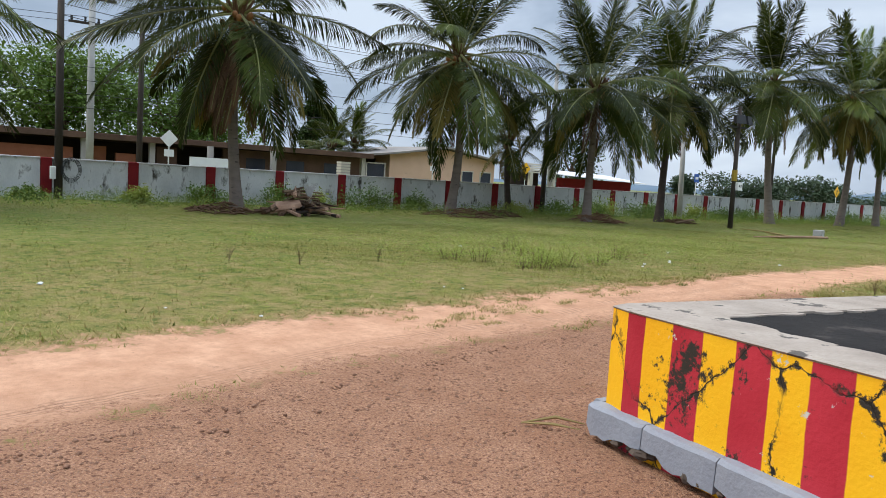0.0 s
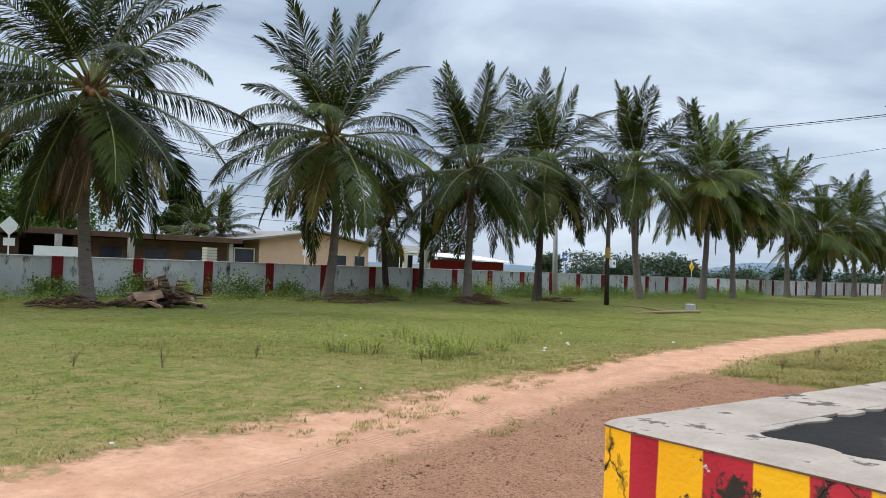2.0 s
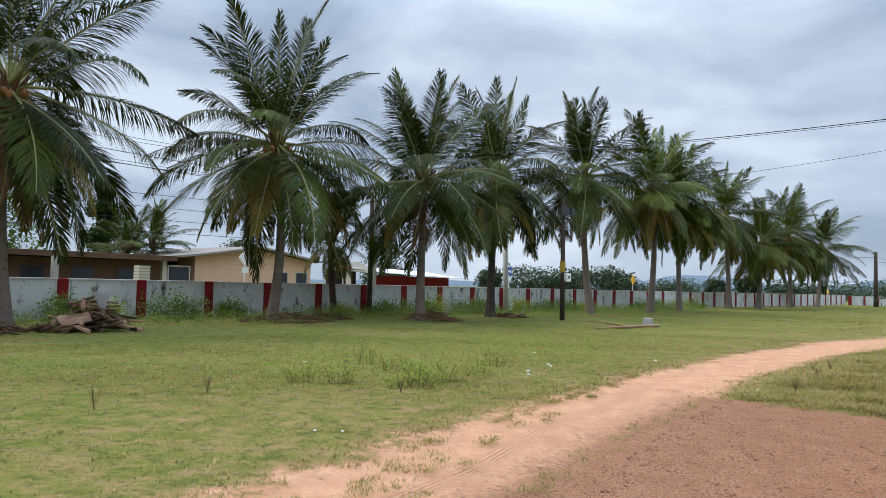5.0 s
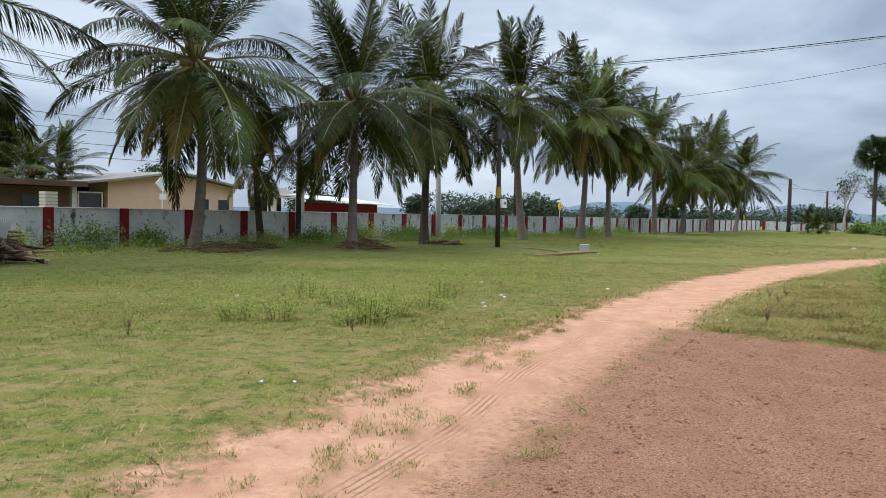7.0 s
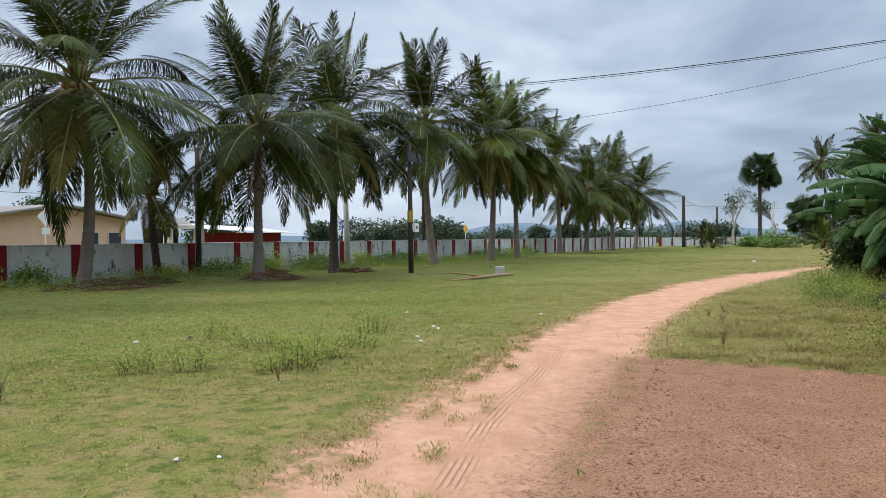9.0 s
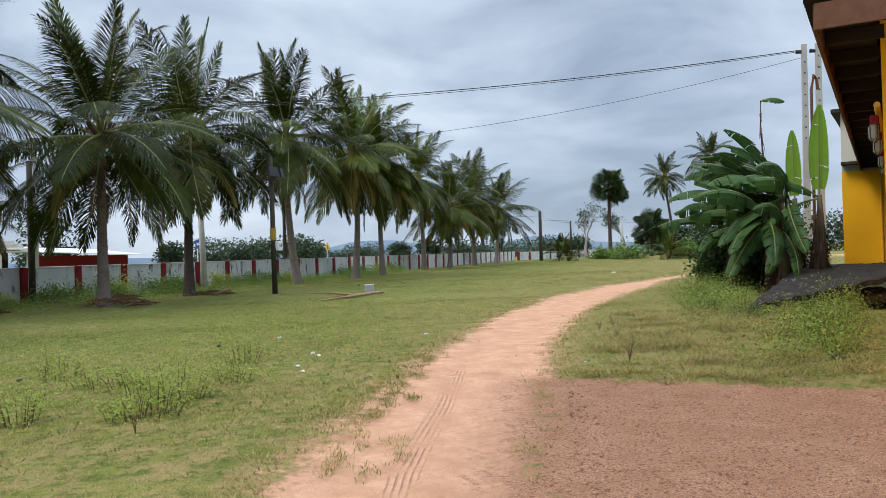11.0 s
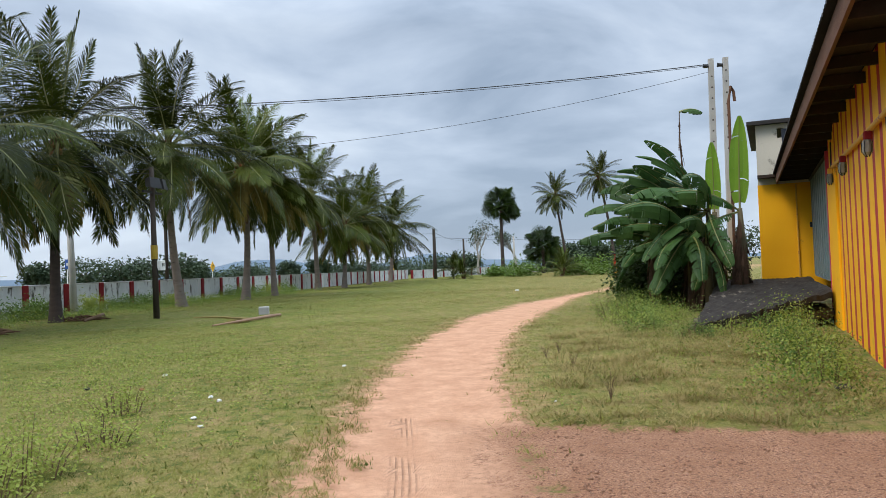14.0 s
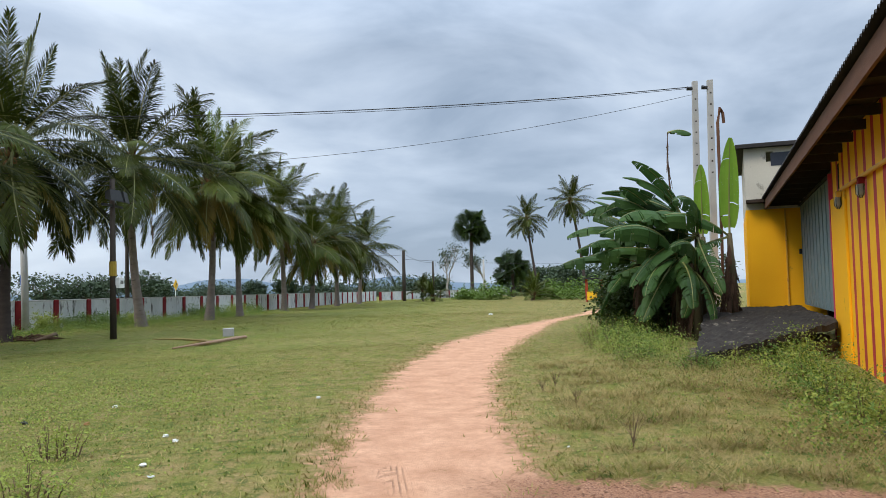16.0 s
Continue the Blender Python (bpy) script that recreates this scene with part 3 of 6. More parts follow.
# ---- distance ----
def hills():
    for k, (r, top, seed, name) in enumerate(((1500, 1.0, 2, "backdrop"), (2300, 0.55, 9, "backdrop"))):
        g = Geo()
        rr = random.Random(seed)
        ph = [rr.uniform(0, 6.28) for _ in range(6)]
        n = 220
        for i in range(n + 1):
            a = radians(-60 + 180 * i / n)
            h = 0.0
            for j, p in enumerate(ph):
                h += math.sin(a * (5 + 7 * j) + p) / (1 + 0.9 * j)
            bumpy = 0.30 + 0.16 * h
            bumpy += 0.9 * math.exp(-((math.degrees(a) - 21.5) / 3.4) ** 2) + 0.8 * math.exp(-((math.degrees(a) - 9.5) / 2.6) ** 2)
            z = r * math.tan(radians(top)) * max(0.12, min(1.15, bumpy))
            x, y = r * math.cos(a), r * math.sin(a)
            g.v += [(x, y, -20), (x, y, z), (x * 1.15, y * 1.15, -20)]
        for i in range(n):
            q = 3 * i
            g.f += [(q, q + 3, q + 4, q + 1), (q + 1, q + 4, q + 5, q + 2)]
        tagged(part(name, g, HILL, None, smooth=True), "low blue hazy hills on the horizon", "hills", kind="structure")


hills()

# ---- stage platform ----
def stage():
    s = thing("stage_platform", pose(5.5, 1.6, 0, 0, 0, -8.0), "low cement stage with cracked yellow and red stripes", "platform")
    W, D, H = 5.2, 6.5, 0.87
    # outline, from the cut corner round
    ring = [(0, -0.06), (0.03, 0.12), (0.14, 0.17), (W, 0.17), (W, -D), (0, -D)]
    g = Geo()
    vs = [(x, y, -0.1) for x, y in ring] + [(x, y, H - 0.022) for x, y in ring]
    g.add(vs, [(i, i + 6, (i + 1) % 6 + 6, (i + 1) % 6) for i in (3, 4, 5)])
    part("body", g, STAGE_PAINT, s, "yellow and red striped cracked side")
    g = Geo()
    g.add(vs[0:4] + vs[6:10], [(i, i + 4, i + 5, i + 1) for i in (0, 1, 2)])
    part("corner_panel", g, STAGE_YELLOW, s, "plain yellow painted corner")
    # the rim: a frame of flaking cement round the black top
    inset = [(0.42, -0.52), (0.48, -0.44), (0.62, -0.34), (W - 0.4, -0.34), (W - 0.4, -D + 0.4), (0.42, -D + 0.4)]
    ragged = random.Random(31)
    g = Geo()
    lo = [(x, y, H - 0.022) for x, y in ring]
    out = [(x - 0.012 if x < 0.5 else x, y, H - 0.01) for x, y in ring]
    inn = [((x * 0.985 + 0.03), (y * 0.985 - 0.02), H) for x, y in ring]
    rim_in = [(x, y, H) for x, y in inset]
    rim_lo = [(x, y, H - 0.05) for x, y in inset]
    g.add(lo + out + inn + rim_in + rim_lo, [(k * 6 + i, k * 6 + 6 + i, k * 6 + 6 + (i + 1) % 6, k * 6 + (i + 1) % 6) for k in range(4) for i in range(6)])
    part("rim", g, WHITE_RIM, s, "flaking whitish cement rim")
    # broken scales of the rim reaching over the black top
    for k in range(46):
        side = k % 2
        t = ragged.random() ** 1.4
        cx, cy = (0.44, -0.5 - 3.4 * t) if side else (0.6 + 3.0 * t, -0.36)
        r = ragged.uniform(0.03, 0.11)
        sx, sy = (0.6, 1.6) if side else (1.6, 0.6)
        pts = [(cx + r * sx * math.cos(q * 0.7854) * ragged.uniform(0.5, 1.2), cy + r * sy * math.sin(q * 0.7854) * ragged.uniform(0.5, 1.2)) for q in range(8)]
        g = Geo()
        g.add([(px, py, H - 0.03) for px, py in pts] + [(px, py, H - 0.001 - 0.0002 * k / 4) for px, py in pts], [tuple(range(8, 16))] + [(q, (q + 1) % 8, 8 + (q + 1) % 8, 8 + q) for q in range(8)])
        part("scale", g, WHITE_RIM, s)
    g = Geo()
    nx, ny = 26, 30
    rr = random.Random(5)
    for i in range(nx + 1):
        for j in range(ny + 1):
            x, y = 0.3 + (W - 0.6) * i / nx, -D + 0.3 + (D - 0.55) * j / ny
            g.v.append((x, y, H - 0.012 + 0.006 * math.sin(3 * x) * math.cos(2 * y) + rr.uniform(-0.003, 0.003)))
    for i in range(nx):
        for j in range(ny):
            q = i * (ny + 1) + j
            g.f.append((q, q + ny + 1, q + ny + 2, q + 1))
    part("top_slab", g, BLACK_SLAB, s, "worn black bitumen top", smooth=True)
    # kerb blocks along the foot, undermined and cracked
    def kerb_block(x0, y0, dx, dy, length, tilt):
        g = Geo()
        n = 8
        prof = [(0.02, 0.21), (-0.062, 0.205), (-0.088, 0.185), (-0.095, 0.0), (0.02, 0.0)]
        for i in range(n + 1):
            t = length * i / n
            end = 0.012 if i in (0, n) else 0.0
            drop = rr.uniform(0.0, 0.07)
            for px, pz in prof:
                pz2 = pz + (drop if pz == 0.0 else rr.uniform(-0.004, 0.004))
                q = px + end * (1 if px < 0 else 0)
                g.v.append((x0 + dx * t - dy * q, y0 + dy * t + dx * q, pz2))
        for i in range(n):
            for k in range(5):
                a, b = i * 5 + k, i * 5 + (k + 1) % 5
                g.f.append((a, b, b + 5, a + 5))
        g.f += [tuple(range(5)), tuple(n * 5 + k for k in range(4, -1, -1))]
        o = part("kerb_block", g, GREY_KERB, s)
        return o
    y = 0.17
    for l in (0.52, 0.58, 0.66, 0.9, 0.95, 0.9, 1.0, 0.95):
        kerb_block(-0.0, y, 0, -1, l - 0.008, 0)
        y -= l
    x = 0.02
    for l in (0.7, 0.95, 1.0, 1.1, 1.2):
        kerb_block(x + l, 0.17, -1, 0, l - 0.008, 0)
        x += l
    for i in range(40):
        t = rr.uniform(-2.6, 0.1)
        part("footing_stone", Geo().ball((-0.02 - rr.random() * 0.08, t, 0.02), rr.uniform(0.02, 0.06), 4, 6, 0.6, 0.25), RUBBLE, s)


stage()

# ---- striped shed ----
SHED = pose(17.70, 1.20, 0, 0, 0, -13.9)     # local x runs along the front, local y points to the track


def corrugated(x0, x1, y0, z0, y1, z1, pitch=0.15, depth=0.028, skew=0.0):
    """Wavy sheet between two edges; skew swings the first edge outwards along x."""
    g = Geo()
    n = int((x1 - x0) / pitch * 4)
    for i in range(n + 1):
        x = x0 + (x1 - x0) * i / n
        w = depth * math.sin(2 * math.pi * i / 4)
        edge = y0 + skew * x
        for y, z in ((edge, z0), (y1, z1)):
            g.v.append((x, y, z + w))
        for y, z in ((edge, z0), (y1, z1)):
            g.v.append((x, y, z + w - 0.008))
    for i in range(n):
        a = 4 * i
        g.f += [(a, a + 4, a + 5, a + 1), (a + 2, a + 3, a + 7, a + 6), (a, a + 2, a + 6, a + 4)]
    return g


def shed():
    s = thing("shed", SHED, "long yellow and red striped shed with dark corrugated roof", "building")
    g = Geo().box(-2.585, 7.2, -0.22, 0.0, -0.3, 4.05)
    part("front_wall", g, SHED_PAINT, s, "yellow plaster wall with thin red stripes")
    g = Geo().box(5.35, 7.18, 0.0, 0.05, -0.3, 3.16, 0.01)
    part("pilaster", g, YELLOW_PAINT, s, "plain mustard yellow pilaster")
    g = Geo().box(7.202, 7.32, -0.3, 0.06, 0.3, 3.7)
    part("corner_trim", g, PINK, s, "pink red corner trim")
    g = Geo().box(-2.6, -2.59, -6.8, 0.004, -0.3, 4.05).box(-2.59, -2.38, -6.8, -0.23, -0.3, 4.6)
    part("end_wall", g, YELLOW_PAINT, s)
    g = Geo().box(-2.4, 15.2, -6.8, -6.6, -0.3, 4.4)
    part("rear_wall", g, YELLOW_PAINT, s)
    # recess walls coloured dark to carry the shade behind the door
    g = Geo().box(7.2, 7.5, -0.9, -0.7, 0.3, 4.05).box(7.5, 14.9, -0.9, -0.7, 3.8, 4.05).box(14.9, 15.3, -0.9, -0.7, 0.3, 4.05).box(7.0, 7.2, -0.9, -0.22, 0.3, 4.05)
    part("recess_shade_wall", g, WOOD_AND_SHADE_DARK, s, "recess above the door, its shade put into the wall colour")
    # sheet-metal door of upright boards
    d = part("door", Geo().box(7.55, 14.85, -0.14, -0.09, 0.86, 3.75), DOOR_GREY, s, "grey-green sheet-metal sliding door")
    for i in range(11):
        x = 7.6 + 0.71 * i
        part("door_rib", Geo().box(x, x + 0.05, -0.09, -0.07, 0.9, 3.72), DOOR_GREY, d)
    part("door_rail", Geo().box(7.35, 15.1, -0.16, -0.05, 3.76, 3.83), BLACK_METAL, d)
    # roof: its eave swings a little outwards towards the far end
    r = part("roof", corrugated(-3.85, 16.6, 0.735, 4.06, -3.4, 5.1, skew=0.0142), ROOF_BLACK, s, "dark weathered corrugated roof sheets")
    part("rear_slope", corrugated(-3.8, 16.4, -7.4, 4.06, -3.4, 5.1), ROOF_BLACK, r)

    def along(x0, x1, y0, y1, z0, z1):
        g = Geo()
        g.add([(x, y + 0.0148 * x, z) for z in (z0, z1) for x, y in ((x0, y0), (x1, y0), (x1, y1), (x0, y1))], [(3, 2, 1, 0), (4, 5, 6, 7), (0, 1, 5, 4), (1, 2, 6, 5), (2, 3, 7, 6), (3, 0, 4, 7)])
        return g
    part("fascia_board", along(-3.75, 16.5, 0.61, 0.65, 3.73, 4.0), WOOD_BROWN, r, "brown weathered timber fascia")
    part("soffit", along(-3.4, 16.4, 0.07, 0.605, 3.96, 3.985), WOOD_AND_SHADE_DARK, r, "dark timber soffit boards")
    part("barge_board", Geo().box(-3.80, -3.755, -3.4, 0.58, 3.73, 4.0), WOOD_BROWN, r)
    part("wall_plate", Geo().box(-2.6, 7.2, -0.22, 0.0, 4.05, 4.12), WOOD_AND_SHADE_DARK, r)
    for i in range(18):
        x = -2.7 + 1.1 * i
        part("rafter", along(x, x + 0.06, 0.0 if x < 6 else -0.3, 0.60, 3.80, 3.95), WOOD_AND_SHADE_DARK, r)
    # conduit with bulkhead lamps
    cnd = part("conduit", Geo().tube([(-2.6, 0.06, 3.07), (0.2, 0.06, 3.09), (5.6, 0.06, 3.19)], 0.035, 8), PIPE, s, "yellow painted conduit pipe")
    part("cable", Geo().tube([(5.75, 0.06, 3.7), (5.72, 0.07, 3.4), (5.66, 0.08, 3.2), (5.6, 0.07, 2.95)], 0.014, 6), WIRE, cnd)
    for i, x in enumerate((-2.1, -0.02, 3.16, 5.6)):
        z = 3.08 + 0.02 * x
        b = part("bulkhead_lamp", Geo().box(x - 0.05, x + 0.05, 0.05, 0.15, z - 0.13, z - 0.02, 0.015), POST_RED if i < 3 else PIPE, s, "caged bulkhead lamp on the wall")
        part("lamp_glass", Geo().tube([(x, 0.11, z - 0.13), (x, 0.11, z - 0.17), (x, 0.11, z - 0.29), (x, 0.11, z - 0.33)], [0.045, 0.058, 0.056, 0.022], 10), GLASS_DIM, b, "dusty glass jar")
        for q in range(5):
            t = 2 * math.pi * q / 5
            dx, dy = 0.066 * math.cos(t), 0.066 * math.sin(t)
            part("guard_wire", Geo().tube([(x + dx, 0.11 + dy, z - 0.13), (x + dx, 0.11 + dy, z - 0.28), (x + dx * 0.3, 0.11 + dy * 0.3, z - 0.345)], 0.006, 5), BLACK_METAL, b)


shed()


def annex():
    """Taller room beyond the door, with a yellow lower wall and cream upper wall."""
    s = thing("annex", pose(32.8, -1.1, 0, 0, 0, -14.6), "tall annex with mustard lower walls and stained cream upper plaster", "building")
    part("front_wall", Geo().box(0, 0.2, -3.6, 0, 0.3, 3.74), YELLOW_PAINT, s, "mustard yellow painted lower wall")
    part("upper_wall", Geo().box(0, 0.2, -3.6, -0.82, 3.74, 5.62).box(0, 0.2, -0.62, 0, 3.74, 5.62).box(0, 0.2, -0.82, -0.62, 3.74, 5.18).box(0, 0.2, -0.82, -0.62, 5.50, 5.62), CREAM, s, "stained cream upper plaster")
    part("side_wall", Geo().box(0.2, 6.0, -0.2, 0, 0.3, 5.62), CREAM, s)
    part("side_dado", Geo().box(0.02, 6.0, 0, 0.012, 0.3, 3.74), YELLOW_PAINT, s)
    part("pipe", Geo().tube([(-0.05, -1.08, 0.85), (-0.05, -1.08, 3.7)], 0.025, 6), PIPE, s, "thin orange drain pipe")
    r = part("roof", Geo().box(-0.25, 6.3, -3.9, 0.25, 5.62, 5.74, 0.02), ROOF_BLACK, s, "dark flat roof slab")
    part("ledge", Geo().box(-0.4, 0.0, -1.2, 0.0, 3.93, 4.02), WOOD_AND_SHADE_DARK, s, "dark sunshade ledge")
    part("window_pane", Geo().box(-0.01, 0.02, -1.35, -0.75, 5.05, 5.45), WINDOW_DARK, s)
    part("latch", Geo().box(-0.05, 0.0, -1.5, -1.42, 2.35, 2.5), BLACK_METAL, s)
    # old mast standing against the corner
    part("mast", Geo().tube([(-1.2, 0.75, 0.4), (-1.15, 0.72, 3.0), (-1.1, 0.70, 6.3), (-1.05, 0.62, 6.75), (-0.98, 0.55, 6.6), (-0.96, 0.53, 6.3)], 0.045, 6), WOOD_BROWN, s, "rusty bent pipe mast")


annex()


def loading_slab():
    s = thing("loading_slab", pose(0, 0, 0), "tilted blackened concrete slab in front of the shed door", "slab")
    a, b, c, d = Vector((23.2, 2.64, 0.2)), Vector((24.0, -0.25, 0.78)), Vector((32.9, -2.5, 0.82)), Vector((32.9, 0.2, 0.80))
    g = Geo()
    n = 34
    rr = random.Random(8)
    for i in range(n + 1):
        for j in range(n + 1):
            u, v = i / n, j / n
            p = a.lerp(b, v).lerp(d.lerp(c, v), u)
            edge = rr.uniform(-0.03, 0.03) if i in (0,) or j in (0,) else 0
            g.v.append((p.x + edge, p.y + (edge if j == 0 else 0), p.z + 0.02 * math.sin(9 * u) * math.cos(6 * v) + rr.uniform(-0.018, 0.018) - (rr.uniform(0.0, 0.06) if i == 0 else 0)))
    m = n + 1
    k = len(g.v)
    g.v += [(x, y, z - 0.12) for x, y, z in g.v[:]]
    for i in range(n):
        for j in range(n):
            q = i * m + j
            g.f.append((q, q + m, q + m + 1, q + 1))
    rim = [i * m for i in range(m)] + [n * m + j for j in range(1, m)] + [i * m + n for i in range(n - 1, -1, -1)] + [j for j in range(n - 1, 0, -1)]
    for q, w in zip(rim, rim[1:] + rim[:1]):
        g.f.append((q, w, w + k, q + k))
    part("slab", g, MOULDY, s)
    g = Geo()
    for i in range(90):
        v = rr.random()
        p = a.lerp(b, v)
        u = rr.uniform(0.03, 0.3)
        g.ball((p.x + 0.25 + u * 6, p.y - u * 1.5, rr.uniform(0.0, max(0.05, p.z - 0.35))), rr.uniform(0.08, 0.22), 4, 6, 0.7, 0.3)
    part("rubble_fill", g, RUBBLE, s, "dark earth and rubble under the slab")


loading_slab()

# ---- coconut palms ----
def frond_mesh(name, length, e0, e1, mat, seed, droop=0.6, leaf_len=1.0, pairs=120, curl=1.4):
    """One feather leaf along local x: a midrib curving from elevation e0 at the base to e1 at the tip, with two rows of long leaflets
    that bend under their weight; droop says how limp they hang."""
    rr = random.Random(seed)
    n = 18
    p, pts, ang = Vector((0, 0, 0)), [], []
    sway = rr.uniform(-0.10, 0.10)
    for i in range(n + 1):
        t = i / n
        a = radians(e0 + (e1 - e0) * (t ** curl))
        pts.append(p.copy())
        ang.append(a)
        p = p + Vector((math.cos(a), sway * t, math.sin(a))) * (length / n)
    g = Geo()
    g.tube(pts, [0.06 * (1 - 0.9 * (i / n) ** 0.7) + 0.004 for i in range(n + 1)], 5)
    ribs = len(g.f)
    stalk = 0.20
    for i in range(pairs):
        f = (i + 0.5) / pairs
        t = stalk + (1 - stalk) * f
        q = t * n
        j = min(int(q), n - 1)
        base = pts[j].lerp(pts[j + 1], q - j)
        a = ang[j] + (ang[j + 1] - ang[j]) * (q - j)
        T = Vector((math.cos(a), 0, math.sin(a)))
        N = Vector((-math.sin(a), 0, math.cos(a)))
        ll = leaf_len * (0.28 + 0.74 * math.sin(math.pi * (0.16 + 0.82 * f ** 0.8))) * rr.uniform(0.86, 1.1)
        for side in (-1, 1):
            if rr.random() < 0.04:
                continue
            fwd = radians(20 + 48 * f + rr.uniform(-13, 13))
            d = (Vector((0, side, 0)) * math.cos(fwd) + T * math.sin(fwd) + N * rr.uniform(0.0, 0.22)).normalized()
            wv = T.cross(d).cross(d).normalized() * (0.0185 * rr.uniform(0.8, 1.2))
            g0 = droop * rr.uniform(0.8, 1.2)
            steps = ((0.30, 0.75, 0.25), (0.36, 1.0, 0.8), (0.34, 0.0, 1.0))
            q0, k = base, len(g.v)
            g.v += [tuple(base - wv * 0.45), tuple(base + wv * 0.45)]
            for part_len, width, pull in steps:
                d = (d + Vector((0, 0, -1)) * (g0 * pull)).normalized()
                q0 = q0 + d * (ll * part_len)
                if width:
                    g.v += [tuple(q0 - wv * width), tuple(q0 + wv * width)]
                else:
                    g.v.append(tuple(q0))
            g.f += [(k, k + 1, k + 3, k + 2), (k + 2, k + 3, k + 5, k + 4), (k + 4, k + 5, k + 6)]
    me = g.mesh("frond", mat)
    me.materials.append(RACHIS)
    me.polygons.foreach_set("material_index", [1 if i < ribs else 0 for i in range(len(g.f))])
    return me


FROND_SETS = {}


def frond_set(key, mat, light):
    FROND_SETS[key] = {
        "spear": [frond_mesh("frond", 5.0, 88, 80, light, 1, 0.06, 0.75), frond_mesh("frond", 5.4, 84, 60, light, 2, 0.10, 0.95), frond_mesh("frond", 5.4, 76, 34, mat, 15, 0.18, 1.1, curl=2.0), frond_mesh("frond", 5.2, 80, 52, mat, 20, 0.12, 1.0)],
        "high": [frond_mesh("frond", 5.3, 66, 22, mat, 3, 0.20, 1.15, curl=1.8), frond_mesh("frond", 5.5, 46, -12, mat, 4, 0.38, 1.3, curl=2.0), frond_mesh("frond", 5.3, 56, 6, mat, 16, 0.26, 1.2), frond_mesh("frond", 5.4, 38, -2, mat, 21, 0.35, 1.25, curl=2.2)],
        "wide": [frond_mesh("frond", 5.6, 26, -36, mat, 5, 0.55, 1.4, curl=1.7), frond_mesh("frond", 5.6, 14, -34, mat, 6, 0.6, 1.4), frond_mesh("frond", 5.5, 20, -50, mat, 17, 0.55, 1.4, curl=2.0), frond_mesh("frond", 5.5, 4, -30, mat, 18, 0.65, 1.4)],
        "low": [frond_mesh("frond", 5.4, -8, -56, mat, 7, 0.40, 1.35, curl=1.7), frond_mesh("frond", 5.4, -26, -66, mat, 8, 0.34, 1.35), frond_mesh("frond", 5.2, -18, -46, mat, 19, 0.40, 1.35)],
        "hang": [frond_mesh("frond", 4.8, -46, -82, mat, 9, 0.3, 1.05), frond_mesh("frond", 4.6, -56, -84, mat, 10, 0.3, 1.0)],
    }


frond_set("dark", FROND, FROND)
frond_set("light", FROND_MID, FROND_LIGHT)
OLD = [frond_mesh("frond", 4.8, -40, -80, FROND_YELLOW, 11, 0.4, 1.0), frond_mesh("frond", 4.8, -28, -72, FROND_YELLOW, 12, 0.45, 1.0)]
DEAD = [frond_mesh("frond", 4.3, -66, -88, FROND_DRY, 13, 0.7, 0.7, 70), frond_mesh("frond", 4.1, -58, -87, FROND_DRY, 14, 0.7, 0.7, 70)]


def trunk_geo(base, top, r0, r1, seed, rings=26):
    rr = random.Random(seed)
    g = Geo()
    pts, rad = [], []
    bend = Vector((rr.uniform(-0.25, 0.25), rr.uniform(-0.25, 0.25), 0))
    for i in range(rings * 2 + 1):
        t = i / (rings * 2)
        p = Vector(base).lerp(Vector(top), t) + bend * math.sin(math.pi * t)
        flare = 0.75 * r0 * math.exp(-t * 14)
        pts.append(p)
        rad.append((r0 + (r1 - r0) * t + flare) * (1.0 + (0.045 if i % 2 else -0.02) * rr.uniform(0.5, 1.3)))
    return g.tube(pts, rad, 12)


